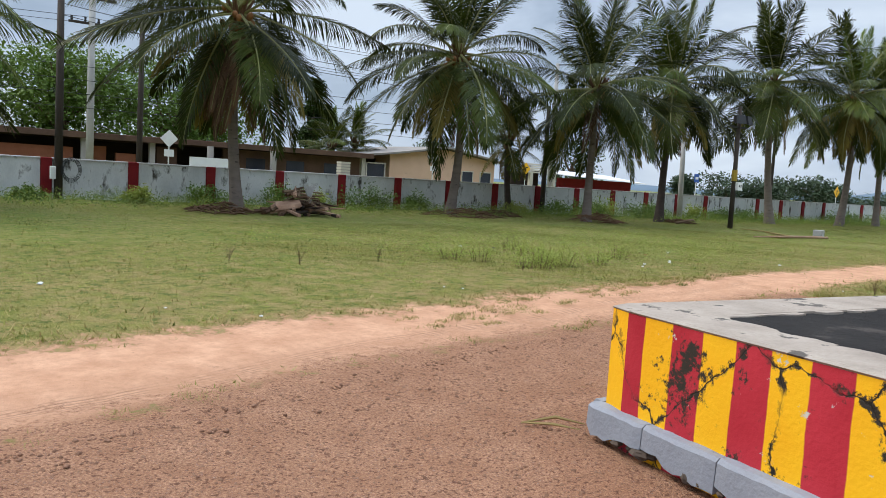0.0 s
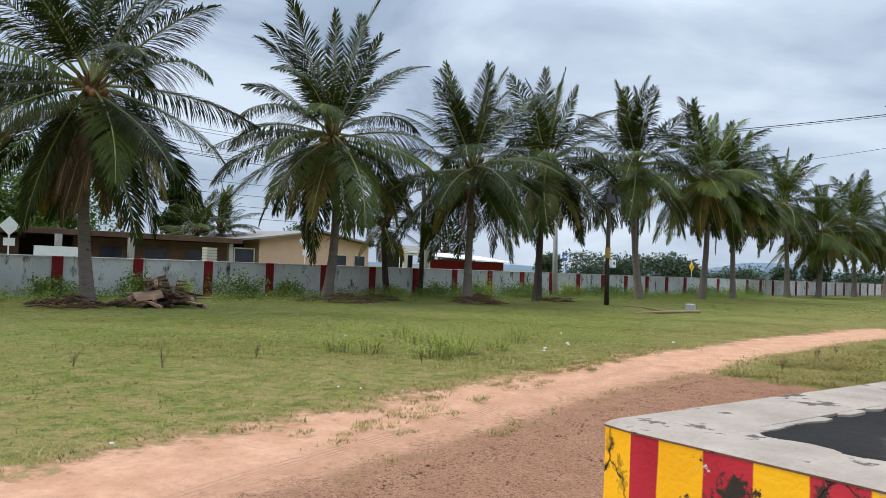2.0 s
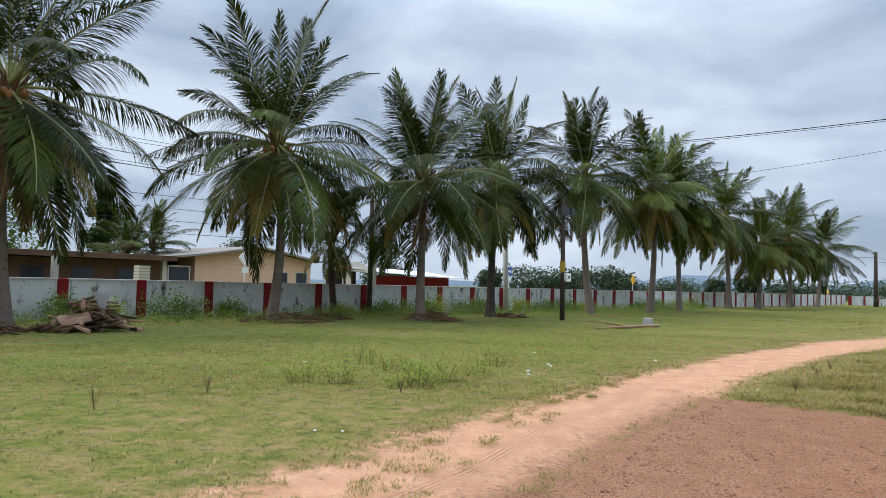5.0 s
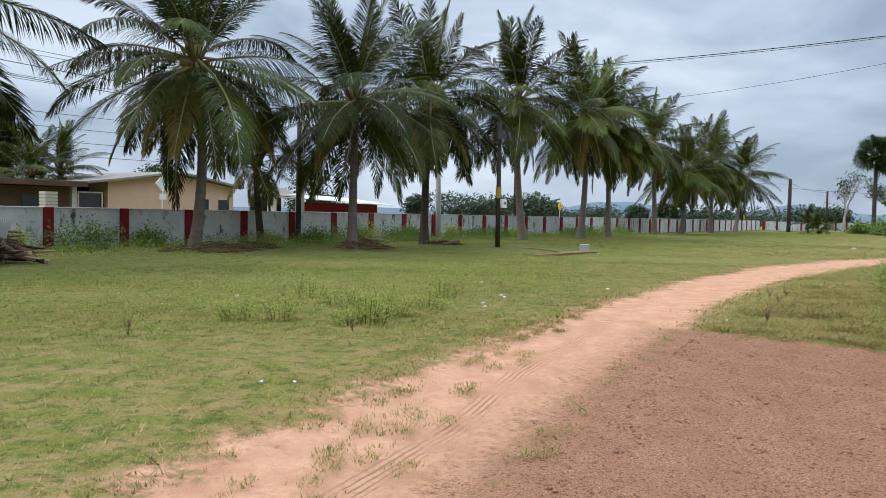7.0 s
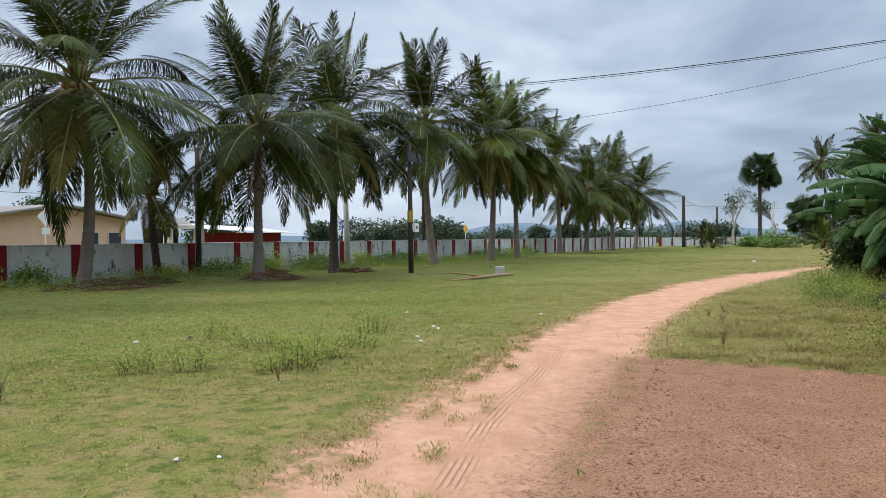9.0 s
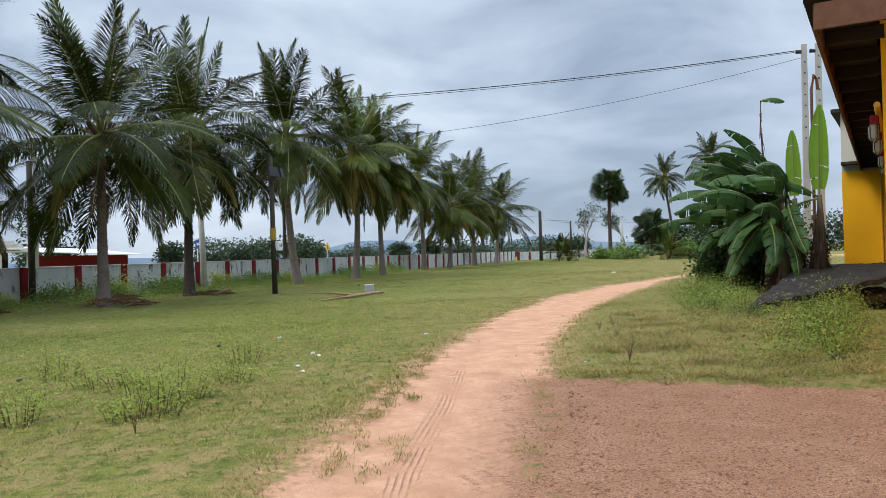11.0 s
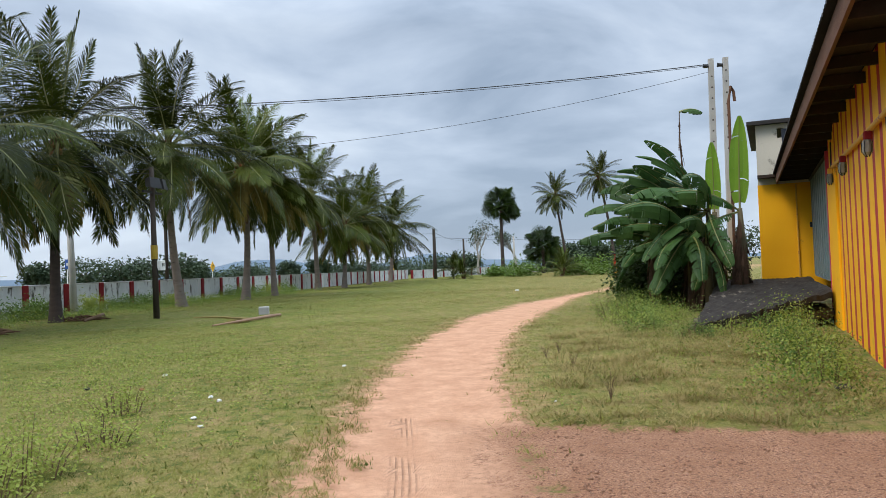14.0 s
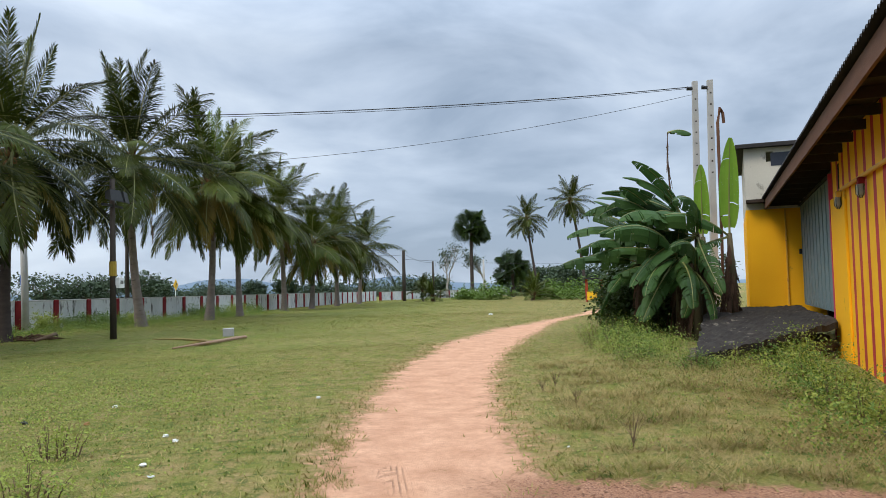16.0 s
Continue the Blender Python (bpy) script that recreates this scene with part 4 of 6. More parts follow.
def coconut_palm(x, y, top, height, label, size=1.0, seed=1, light="dark", old=3, dead=2, nuts=9, turn=0.0, trunk=TRUNK, low=11, r0=0.21, z0=0.0, side=0.0, tall=1.0, group="coconut palms along the wall"):
    rr = random.Random(seed)
    p = thing("coconut_palm", pose(x, y, z0), label, "palm tree", group)
    dx = top - x
    part("trunk", trunk_geo((0, 0, -0.25), (dx, side, height), r0, 0.13, seed), trunk, p, "grey ringed trunk", smooth=True)
    crown = Vector((dx, side, height))
    fs = FROND_SETS[light]
    plan = []
    plan += [("spear", k, 6) for k in range(6)]
    plan += [("high", k, 9) for k in range(9)]
    plan += [("wide", k, 8) for k in range(8)]
    plan += [("low", k, low) for k in range(low)]
    plan += [("hang", k, max(1, low - 5)) for k in range(low - 5)]
    off = {"spear": 0.3, "high": 0.0, "wide": 0.37, "low": 0.7, "hang": 0.2}
    for kind, k, n in plan:
        me = fs[kind][k % len(fs[kind])]
        a = turn + 360 * (k + off[kind]) / n + rr.uniform(-20, 20)
        o = part("frond", me, None, p)
        sc = size * rr.uniform(0.84, 1.08) * (tall if kind == "spear" else 1.1 if kind in ("low", "hang") else 1.0)
        o.matrix_basis = Matrix.Translation(crown + Vector((0, 0, rr.uniform(-0.2, 0.2) + (0.15 if kind == "spear" else 0)))) @ pose(0, 0, 0, rr.uniform(-22, 22), rr.uniform(-9, 9), a) @ Matrix.Scale(sc, 4)
    for lst, n, nm in ((OLD, old, "yellowing frond"), (DEAD, dead, "dry brown frond")):
        for k in range(n):
            o = part("frond", rr.choice(lst), None, p, nm)
            o.matrix_basis = Matrix.Translation(crown + Vector((0, 0, -0.25))) @ pose(0, 0, 0, rr.uniform(-14, 14), rr.uniform(-8, 8), turn + 360 * k / max(1, n) + rr.uniform(-40, 40)) @ Matrix.Scale(size * rr.uniform(0.8, 1.0), 4)
    for k in range(nuts):
        a = rr.uniform(0, 6.28)
        q = rr.uniform(0.28, 0.62)
        part("coconut", COCONUT_MESH, None, p).location = crown + Vector((q * math.cos(a), q * math.sin(a), rr.uniform(-0.65, 0.1)))
    g = Geo()
    for k in range(16):
        a = rr.uniform(0, 6.28)
        g.tube([crown + Vector((0.1 * math.cos(a), 0.1 * math.sin(a), -0.5)), crown + Vector((0.24 * math.cos(a), 0.24 * math.sin(a), 0.0)), crown + Vector((0.5 * math.cos(a), 0.5 * math.sin(a), 0.45))], [0.07, 0.06, 0.02], 5)
    part("leaf_sheath", g, FROND_DRY, p, "brown fibrous leaf bases")
    return p


COCONUT_MESH = Geo().ball((0, 0, 0), 0.105, 6, 8, 1.25).mesh("coconut", COCONUT, True)
TALL = "tall coconut palm with arching green fronds and coconuts"
coconut_palm(12.12, 25.0, 11.9, 6.9, "coconut palm with a brown skirt of dead fronds", 1.0, 21, old=4, dead=18, nuts=20, turn=10)
coconut_palm(22.4, 26.2, 22.4, 7.0, "coconut palm with wide arching fronds and yellowing lower leaves", 1.0, 22, tall=1.1, old=6, dead=6, nuts=12, turn=4)
coconut_palm(29.1, 24.2, 29.2, 6.3, "dense dark green coconut palm on a grey trunk", 0.92, 23, old=4, dead=2, turn=25, low=12)
coconut_palm(35.65, 25.1, 36.1, 7.4, TALL, 0.95, 24, old=3, dead=1, turn=50, trunk=TRUNK_DARK)
coconut_palm(47.2, 25.6, 46.2, 8.6, TALL, 1.0, 25, old=3, dead=2, turn=70, r0=0.24)
coconut_palm(55.4, 25.4, 55.8, 8.75, "coconut palm with light green upper fronds", 1.06, 26, "light", 9, 2, turn=15, r0=0.24)
coconut_palm(60.5, 25.3, 60.3, 8.3, "coconut palm with yellowing lower fronds", 0.95, 27, "light", 9, 1, turn=33)
coconut_palm(76.0, 27.0, 74.6, 8.5, TALL, 1.0, 28, "light", 3, 2, turn=8, r0=0.25)
coconut_palm(79.9, 25.6, 80.6, 6.2, "shorter coconut palm with drooping yellowish fronds", 0.95, 29, "light", 10, 1, nuts=4, turn=44, r0=0.25)
coconut_palm(93.6, 26.5, 92.6, 7.8, TALL, 1.08, 30, "light", 6, 1, turn=20, r0=0.26)
coconut_palm(102.7, 26.0, 104.4, 7.0, TALL, 1.05, 31, "dark", 3, 1, turn=61, r0=0.26)
coconut_palm(28.4, 29.0, 28.0, 3.8, "young slim coconut palm with a blackened trunk", 0.5, 32, old=5, dead=1, nuts=0, turn=80, trunk=TRUNK_DARK, low=4, r0=0.17)
coconut_palm(0.7, 25.0, 0.7, 5.6, "coconut palm with drooping yellow-green fronds", 1.0, 33, "light", 5, 1, turn=20)

# ---- poles, lamp, wires ----
def street_light():
    p = thing("flood_light_pole", pose(36.0, 21.0, 0), "dark timber pole with two floodlights and a yellow band", "lamp post")
    part("pole", Geo().tube([(0, 0, -0.3), (-0.02, 0, 2.6), (-0.06, 0, 6.0)], [0.125, 0.11, 0.09], 10), POLE_DARK, p, smooth=True)
    part("band", Geo().tube([(-0.02, 0, 2.35), (-0.03, 0, 2.9)], 0.135, 12), YELLOW_BAND, p, "faded yellow painted band")
    b = part("switch_box", Geo().box(-0.05, 0.35, -0.26, -0.1, 1.9, 2.3, 0.02), WHITE_PLAIN, p, "white switch box")
    part("box_slot", Geo().box(0.05, 0.1, -0.275, -0.255, 2.05, 2.18).box(0.18, 0.23, -0.275, -0.255, 2.05, 2.18), BLACK_METAL, b)
    part("cable_loop", Geo().tube([(-0.1, -0.15, 2.0), (-0.12, -0.17, 1.75), (0.0, -0.18, 1.62), (0.1, -0.17, 1.9)], 0.018, 6), WIRE, p)
    part("crossarm", Geo().box(-0.75, 0.65, -0.05, 0.05, 4.95, 5.03), BLACK_METAL, p)
    for x, t in ((-0.36, -14), (0.30, 14)):
        g = Geo()
        g.add([(-0.26, -0.12, 0.18), (0.26, -0.12, 0.18), (0.20, 0.16, 0.14), (-0.20, 0.16, 0.14), (-0.32, -0.22, -0.24), (0.32, -0.22, -0.24), (0.20, 0.16, -0.16), (-0.20, 0.16, -0.16)],
              [(0, 1, 2, 3), (7, 6, 5, 4), (1, 5, 6, 2), (3, 2, 6, 7), (0, 3, 7, 4), (0, 4, 5, 1)])
        f = part("floodlight", g, BLACK_METAL, p, "black floodlight head")
        f.matrix_basis = pose(x, -0.18, 5.36, 0, 0, t) @ Matrix.Scale(1.0, 4)


street_light()


def pole(name, x, y, h, r, mat, label, lean=0.0, arms=(), coil=False):
    p = thing(name, pose(x, y, 0), label, "utility pole")
    part("shaft", Geo().tube([(0, 0, -0.4), (lean * 0.5, 0, h * 0.5), (lean, 0, h)], [r, r * 0.9, r * 0.75], 10), mat, p, smooth=True)
    for z, w in arms:
        a = part("crossarm", Geo().box(lean - w / 2, lean + w / 2, -0.06, 0.06, z, z + 0.1), POLE_DARK, p)
        for k in range(4):
            xx = lean - w / 2 + 0.12 + (w - 0.24) * k / 3
            part("insulator", Geo().tube([(xx, 0, z + 0.1), (xx, 0, z + 0.16), (xx, 0, z + 0.2), (xx, 0, z + 0.3)], [0.03, 0.07, 0.04, 0.06], 8), BLACK_METAL, a)
    if coil:
        c = Geo()
        for q in range(4):
            c.tube([(0.38 + (0.25 + 0.03 * q) * math.cos(t), -0.2 - 0.02 * q, 1.1 + (0.33 + 0.04 * q) * math.sin(t)) for t in [2 * math.pi * i / 20 for i in range(21)]], 0.012, 5, False)
        part("cable_coil", c, WIRE, p, "hanging coil of black cable")
        part("meter_box", Geo().box(-0.3, -0.12, -0.25, -0.05, 0.75, 1.2, 0.02), WHITE_PLAIN, p)
    return p


pole("telephone_pole", 7.04, 29.4, 7.4, 0.15, POLE_DARK, "dark timber pole with a coil of cable", coil=True)
pole("telephone_pole", 31.05, 29.35, 5.85, 0.14, POLE_DARK, "dark timber pole standing against the wall")
pole("concrete_post", 41.8, 28.4, 5.4, 0.17, POLE_CONCRETE, "plain pale concrete post in front of the wall", -0.25)
pole("power_pole", 9.45, 36.0, 9.6, 0.17, POLE_CONCRETE, "pale concrete power pole with insulator crossarms", 0.0, ((7.4, 1.9), (8.5, 2.0)))
pole("telephone_pole", 10.8, 33.0, 7.6, 0.13, POLE_DARK, "dark timber pole behind the boundary wall")
pole("telephone_pole", 56.2, 31.2, 8.0, 0.13, POLE_DARK, "dark timber pole behind the boundary wall")
pole("power_pole", 34.5, 32.5, 8.8, 0.15, POLE_CONCRETE, "pale concrete power pole behind the palms")
pole("power_pole", 118.4, 22.7, 7.3, 0.28, POLE_DARK, "dark power pole with insulators at the far wall", 0.0, ((5.6, 1.5), (6.6, 1.2)))
pole("power_pole", 133.0, 12.0, 6.2, 0.2, POLE_CONCRETE, "pale far concrete pole among the trees")
pole("power_pole", 140.0, 21.0, 6.4, 0.2, POLE_DARK, "dark far pole beside the wall")


def twin_poles():
    for x, y, h, lx in ((38.5, -1.0, 9.25, -0.75), (37.5, -1.35, 9.05, -0.62)):
        p = thing("concrete_pole", pose(x + 0.75, y, 0), "tall slotted concrete pole behind the banana plants", "utility pole", "pair of concrete poles")
        g = Geo()
        n = 24
        for i in range(n + 1):
            z = h * i / n
            w = 0.135 - 0.04 * i / n
            xx = lx * i / n
            g.v += [(xx - w, -w, z), (xx + w, -w, z), (xx + w, w, z), (xx - w, w, z)]
        for i in range(n):
            q = 4 * i
            g.f += [(q, q + 1, q + 5, q + 4), (q + 1, q + 2, q + 6, q + 5), (q + 2, q + 3, q + 7, q + 6), (q + 3, q, q + 4, q + 7)]
        e = 4 * n
        g.f.append((e, e + 1, e + 2, e + 3))
        part("shaft", g, POLE_CONCRETE, p)
        # slots are thin dark plates, the shade of each hole put into colour
        for i in range(8):
            z = 5.6 + 0.42 * i
            xx = lx * z / h
            part("slot", Geo().box(xx - 0.139 + 0.04 * z / h, xx - 0.12 + 0.04 * z / h, -0.03, 0.03, z, z + 0.1), POLE_DARK, p)
        part("insulator", Geo().tube([(lx, -0.1, h - 0.3), (lx, 0.3, h - 0.25)], [0.05, 0.08], 8), BLACK_METAL, p)


twin_poles()


def wire(a, b, sag, r=0.012, n=26, label="thin black overhead cable"):
    a, b = Vector(a), Vector(b)
    pts = [a.lerp(b, i / n) - Vector((0, 0, 4 * sag * (i / n) * (1 - i / n))) for i in range(n + 1)]
    tagged(part("overhead_cable", Geo().tube(pts, r, 5), WIRE), label, "cable", "overhead cables")


wire((38.5, -0.9, 9.05), (34.5, 32.5, 8.75), 0.55, 0.018, label="thick bundled black overhead cable")
wire((38.5, -0.9, 9.0), (34.5, 32.5, 8.7), 0.58, 0.010)
wire((38.5, -0.9, 8.75), (34.5, 32.5, 7.0), 1.35, 0.008)
wire((7.04, 29.4, 7.0), (35.94, 21.0, 5.9), 0.85, 0.012)
wire((7.04, 29.4, 6.6), (35.94, 21.0, 5.75), 0.95, 0.012)
wire((35.94, 21.0, 5.8), (56.2, 31.2, 6.5), 0.6, 0.01)
for z in (3.9, 4.5, 5.1, 5.7):
    wire((-30, 36.3, z + 0.2), (34.5, 35.5, z), 0.25, 0.012)
for z, o in ((7.6, -0.8), (7.6, 0.8), (8.7, -0.85), (8.7, 0.85)):
    wire((9.45 + o * 0.2, 36 + o, z), (-40, 37 + o, z), 0.6, 0.011)
    wire((9.45 + o * 0.2, 36 + o, z), (34.5, 32.5, z - 0.6), 0.6, 0.011)
wire((118.4, 22.7, 6.8), (140, 21, 6.2), 0.4, 0.02)
wire((118.4, 22.7, 6.0), (150, -25, 6.0), 0.8, 0.02)
wire((118.4, 22.7, 6.6), (92, 33, 7.2), 0.5, 0.02)


# ---- road signs ----
def diamond(x, y, z, size, mat, face, label, category="road sign", bars=True, h=None):
    s = thing("road_sign", pose(x, y, 0), label, category)
    part("post", Geo().tube([(0, 0.05, -0.2), (0, 0.05, z + size * 0.5)], 0.035, 8), WHITE_PLAIN, s)
    d = size / 2 * 1.414
    g = Geo()
    g.add([(0, 0, z - d), (d, 0, z), (0, 0, z + d), (-d, 0, z), (0, 0.03, z - d), (d, 0.03, z), (0, 0.03, z + d), (-d, 0.03, z)], [(0, 1, 2, 3), (7, 6, 5, 4), (0, 4, 5, 1), (1, 5, 6, 2), (2, 6, 7, 3), (3, 7, 4, 0)])
    part("plate", g, mat, s)
    if bars:
        part("arrow_mark", Geo().box(-0.05, 0.05, -0.012, -0.006, z - d * 0.45, z + d * 0.1).box(-0.05, 0.22, -0.012, -0.006, z + d * 0.1, z + d * 0.3), BLACK_METAL, s)
    else:
        part("lower_plate", Geo().box(-0.24, 0.24, -0.02, 0.0, z - d - 0.45, z - d - 0.1), WHITE_PLAIN, s)
    return s


diamond(13.55, 38.0, 2.75, 0.62, WHITE_PLAIN, None, "pale grey back of a diamond road sign", bars=False)
diamond(32.6, 42.0, 3.0, 0.72, WHITE_PLAIN, None, "pale grey back of a diamond road sign", bars=False)
diamond(44.2, 45.4, 2.78, 0.72, SIGN_YELLOW, None, "yellow diamond road sign with a bent arrow")
diamond(93.3, 45.1, 2.78, 0.92, SIGN_YELLOW, None, "yellow diamond road sign with a bent arrow")
diamond(131.0, 31.5, 1.9, 0.9, SIGN_YELLOW, None, "yellow diamond road sign near the far wall")
b = thing("bus_stop_sign", pose(69.6, 47.5, 0), "blue and white bus stop sign on a post", "road sign")
part("post", Geo().tube([(0, 0.05, -0.2), (0, 0.05, 3.5)], 0.04, 8), WHITE_PLAIN, b)
part("plate", Geo().box(-0.38, 0.38, -0.02, 0.02, 2.75, 3.6), SIGN_BLUE, b)
part("pictogram", Geo().box(-0.24, 0.24, -0.03, -0.024, 3.05, 3.3), WHITE_PLAIN, b)


# ---- houses behind the wall ----
def peach_house():
    h = thing("peach_house", pose(0, 0, 0), "single-storey peach plastered house with grey gable roof", "house")
    g = Geo()
    x0, x1, y0, y1 = 31.6, 41.4, 46.0, 54.0
    g.add([(x0, y0, 0), (x1, y0, 0), (x1, y0, 3.05), (36.5, y0, 3.75), (x0, y0, 3.1), (x0, y1, 0), (x1, y1, 0), (x1, y1, 3.05), (36.5, y1, 3.75), (x0, y1, 3.1)],
          [(0, 1, 2, 3, 4), (9, 8, 7, 6, 5), (1, 6, 7, 2), (5, 0, 4, 9)])
    part("wall", g, PEACH, h)
    g = Geo()
    prof = [(28.1, 2.72), (31.6, 3.12), (36.5, 3.84), (41.9, 3.02)]
    for y in (45.4, 54.6):
        for x, z in prof:
            g.v += [(x, y, z), (x, y, z + 0.13)]
    for i in range(3):
        a, b2 = 2 * i, 2 * i + 8
        g.f += [(a + 1, a + 3, b2 + 3, b2 + 1), (a, b2, b2 + 2, a + 2), (a, a + 2, a + 3, a + 1), (b2, b2 + 1, b2 + 3, b2 + 2)]
    g.f += [(0, 1, 9, 8), (6, 14, 15, 7)]
    part("roof", g, ROOF_TILE, h, "grey sheet roof")
    # back of the porch coloured dark to stand for its shade
    part("porch_shade_wall", Geo().box(28.9, 31.6, 48.0, 48.2, 0, 2.8), WOOD_AND_SHADE_DARK, h)
    # added pane and frame; its dark colour stands for the shaded porch
    for x0w, x1w in ((29.75, 31.2),):
        w = part("window", Geo().box(x0w, x1w, 46.1, 46.16, 1.0, 2.35), WINDOW_DARK, h, "dark framed pane standing for the porch shade")
        part("window_frame", Geo().box(x0w - 0.08, x0w, 46.02, 46.16, 0.95, 2.4).box(x1w, x1w + 0.08, 46.02, 46.16, 0.95, 2.4).box(x0w - 0.08, x1w + 0.08, 46.02, 46.16, 2.35, 2.43), CREAM, w)
    part("porch_column", Geo().box(29.3, 29.6, 46.0, 46.3, 0, 2.7), CREAM, h)
    for x in (38.2, 40.0):
        w = part("window", Geo().box(x, x + 1.0, 45.97, 46.02, 1.2, 2.2), WINDOW_DARK, h)
        part("window_frame", Geo().box(x - 0.07, x, 45.94, 46.02, 1.13, 2.27).box(x + 1.0, x + 1.07, 45.94, 46.02, 1.13, 2.27).box(x, x + 1.0, 45.94, 46.02, 2.2, 2.27), CREAM, w)


peach_house()


def grey_house():
    h = thing("unfinished_house", pose(0, 0, 0), "unfinished brick house with a dark flat roof slab", "house")
    part("brick_wall", Geo().box(2.0, 9.9, 42.0, 42.25, 0, 2.05).box(12.0, 13.0, 42.0, 42.25, 0, 1.9).box(10.5, 11.6, 42.4, 42.6, 0, 2.2), BRICK, h, "bare red brick wall")
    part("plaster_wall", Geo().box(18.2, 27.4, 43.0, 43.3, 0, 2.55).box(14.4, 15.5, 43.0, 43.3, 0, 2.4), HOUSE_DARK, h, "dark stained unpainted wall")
    # rear wall coloured dark for the shaded inside of the open house
    part("rear_wall", Geo().box(2.0, 27.4, 47.0, 47.2, 0, 2.9), WOOD_AND_SHADE_DARK, h)
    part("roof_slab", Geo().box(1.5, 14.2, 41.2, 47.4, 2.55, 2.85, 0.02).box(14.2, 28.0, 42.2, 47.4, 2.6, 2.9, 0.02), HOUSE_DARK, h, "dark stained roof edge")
    for x in (10.2, 13.6, 16.8, 20.6):
        part("pillar", Geo().box(x, x + 0.28, 41.5, 41.8, 0, 2.6), MORTAR, h)
    for x in (19.6, 22.2, 24.8):
        part("window", Geo().box(x, x + 1.2, 42.97, 43.01, 1.15, 2.1), WINDOW_DARK, h)
    part("white_gate", Geo().box(15.6, 18.0, 41.0, 41.1, 0, 1.95), WHITE_PLAIN, h)
    p = thing("brick_pillar", pose(23.45, 38.0, 0), "short grey block pillar with a stepped cap", "pillar")
    part("shaft", Geo().box(-0.28, 0.28, -0.25, 0.25, 0, 2.15, 0.01), MORTAR, p)
    for k in range(5):
        part("course", Geo().box(-0.3, 0.3, -0.27, 0.27, 1.45 + 0.16 * k, 1.56 + 0.16 * k), CREAM, p)


grey_house()


def low_shed():
    h = thing("roadside_shed", pose(0, 0, 0), "dark red roadside shed with a pale sheet roof", "building")
    part("wall", Geo().box(49.0, 58.4, 46.5, 46.7, 0, 2.25), POST_RED, h, "dark red boarded wall")
    # dark wall put in for the shadow between the columns
    part("shadow_wall", Geo().box(45.8, 49.0, 49.0, 49.2, 0, 2.6), WOOD_AND_SHADE_DARK, h)
    g = Geo()
    g.add([(48.3, 45.2, 2.45), (59.0, 45.2, 2.15), (59.0, 50.2, 2.75), (48.3, 50.2, 3.0), (48.3, 45.2, 2.52), (59.0, 45.2, 2.22), (59.0, 50.2, 2.82), (48.3, 50.2, 3.07)], [(3, 2, 1, 0), (4, 5, 6, 7), (0, 1, 5, 4), (1, 2, 6, 5), (2, 3, 7, 6), (3, 0, 4, 7)])
    part("roof", g, WHITE_PLAIN, h, "pale metal sheet roof")
    part("rear_roof", Geo().box(50.0, 57.0, 50.3, 52.0, 2.6, 3.0), ROOF_BLACK, h)
    for k in range(5):
        part("tile_course", Geo().box(44.6 + 0.28 * k, 48.3 - 0.12 * k, 46.0 + 0.3 * k, 46.4 + 0.3 * k, 2.5 + 0.17 * k, 2.62 + 0.17 * k), CREAM, h)
    for x in (45.3, 47.9):
        part("column", Geo().box(x, x + 0.3, 46.0, 46.3, 0, 2.5), CREAM, h)


low_shed()


def kiosk():
    k = thing("kiosk", pose(84.0, -0.4, 0), "small red open kiosk with a dark roof", "kiosk")
    part("panel", Geo().box(0, 1.6, 0, 0.08, 0, 1.1), RED_BOARD, k)
    for x, y in ((0, -1.4), (1.5, -1.4), (0, 0), (1.5, 0)):
        part("post", Geo().box(x, x + 0.1, y, y + 0.1, 0, 2.2), RED_BOARD, k)
    part("roof", Geo().box(-0.3, 1.9, -1.8, 0.4, 2.2, 2.32, 0.02), ROOF_BLACK, k)
    part("sign_board", Geo().box(-0.08, -0.03, -0.9, 0.1, 0.2, 1.0), SIGN_YELLOW, k)


kiosk()

# ---- trees ----
def limb(g, a, b, r0, r1, rr, k=4):
    pts = [Vector(a).lerp(Vector(b), i / k) + Vector((rr.uniform(-1, 1), rr.uniform(-1, 1), 0)) * (0.06 * (Vector(b) - Vector(a)).length * (0 < i < k)) for i in range(k + 1)]
    g.tube(pts, [r0 + (r1 - r0) * i / k for i in range(k + 1)], 6)
    return pts[-1]


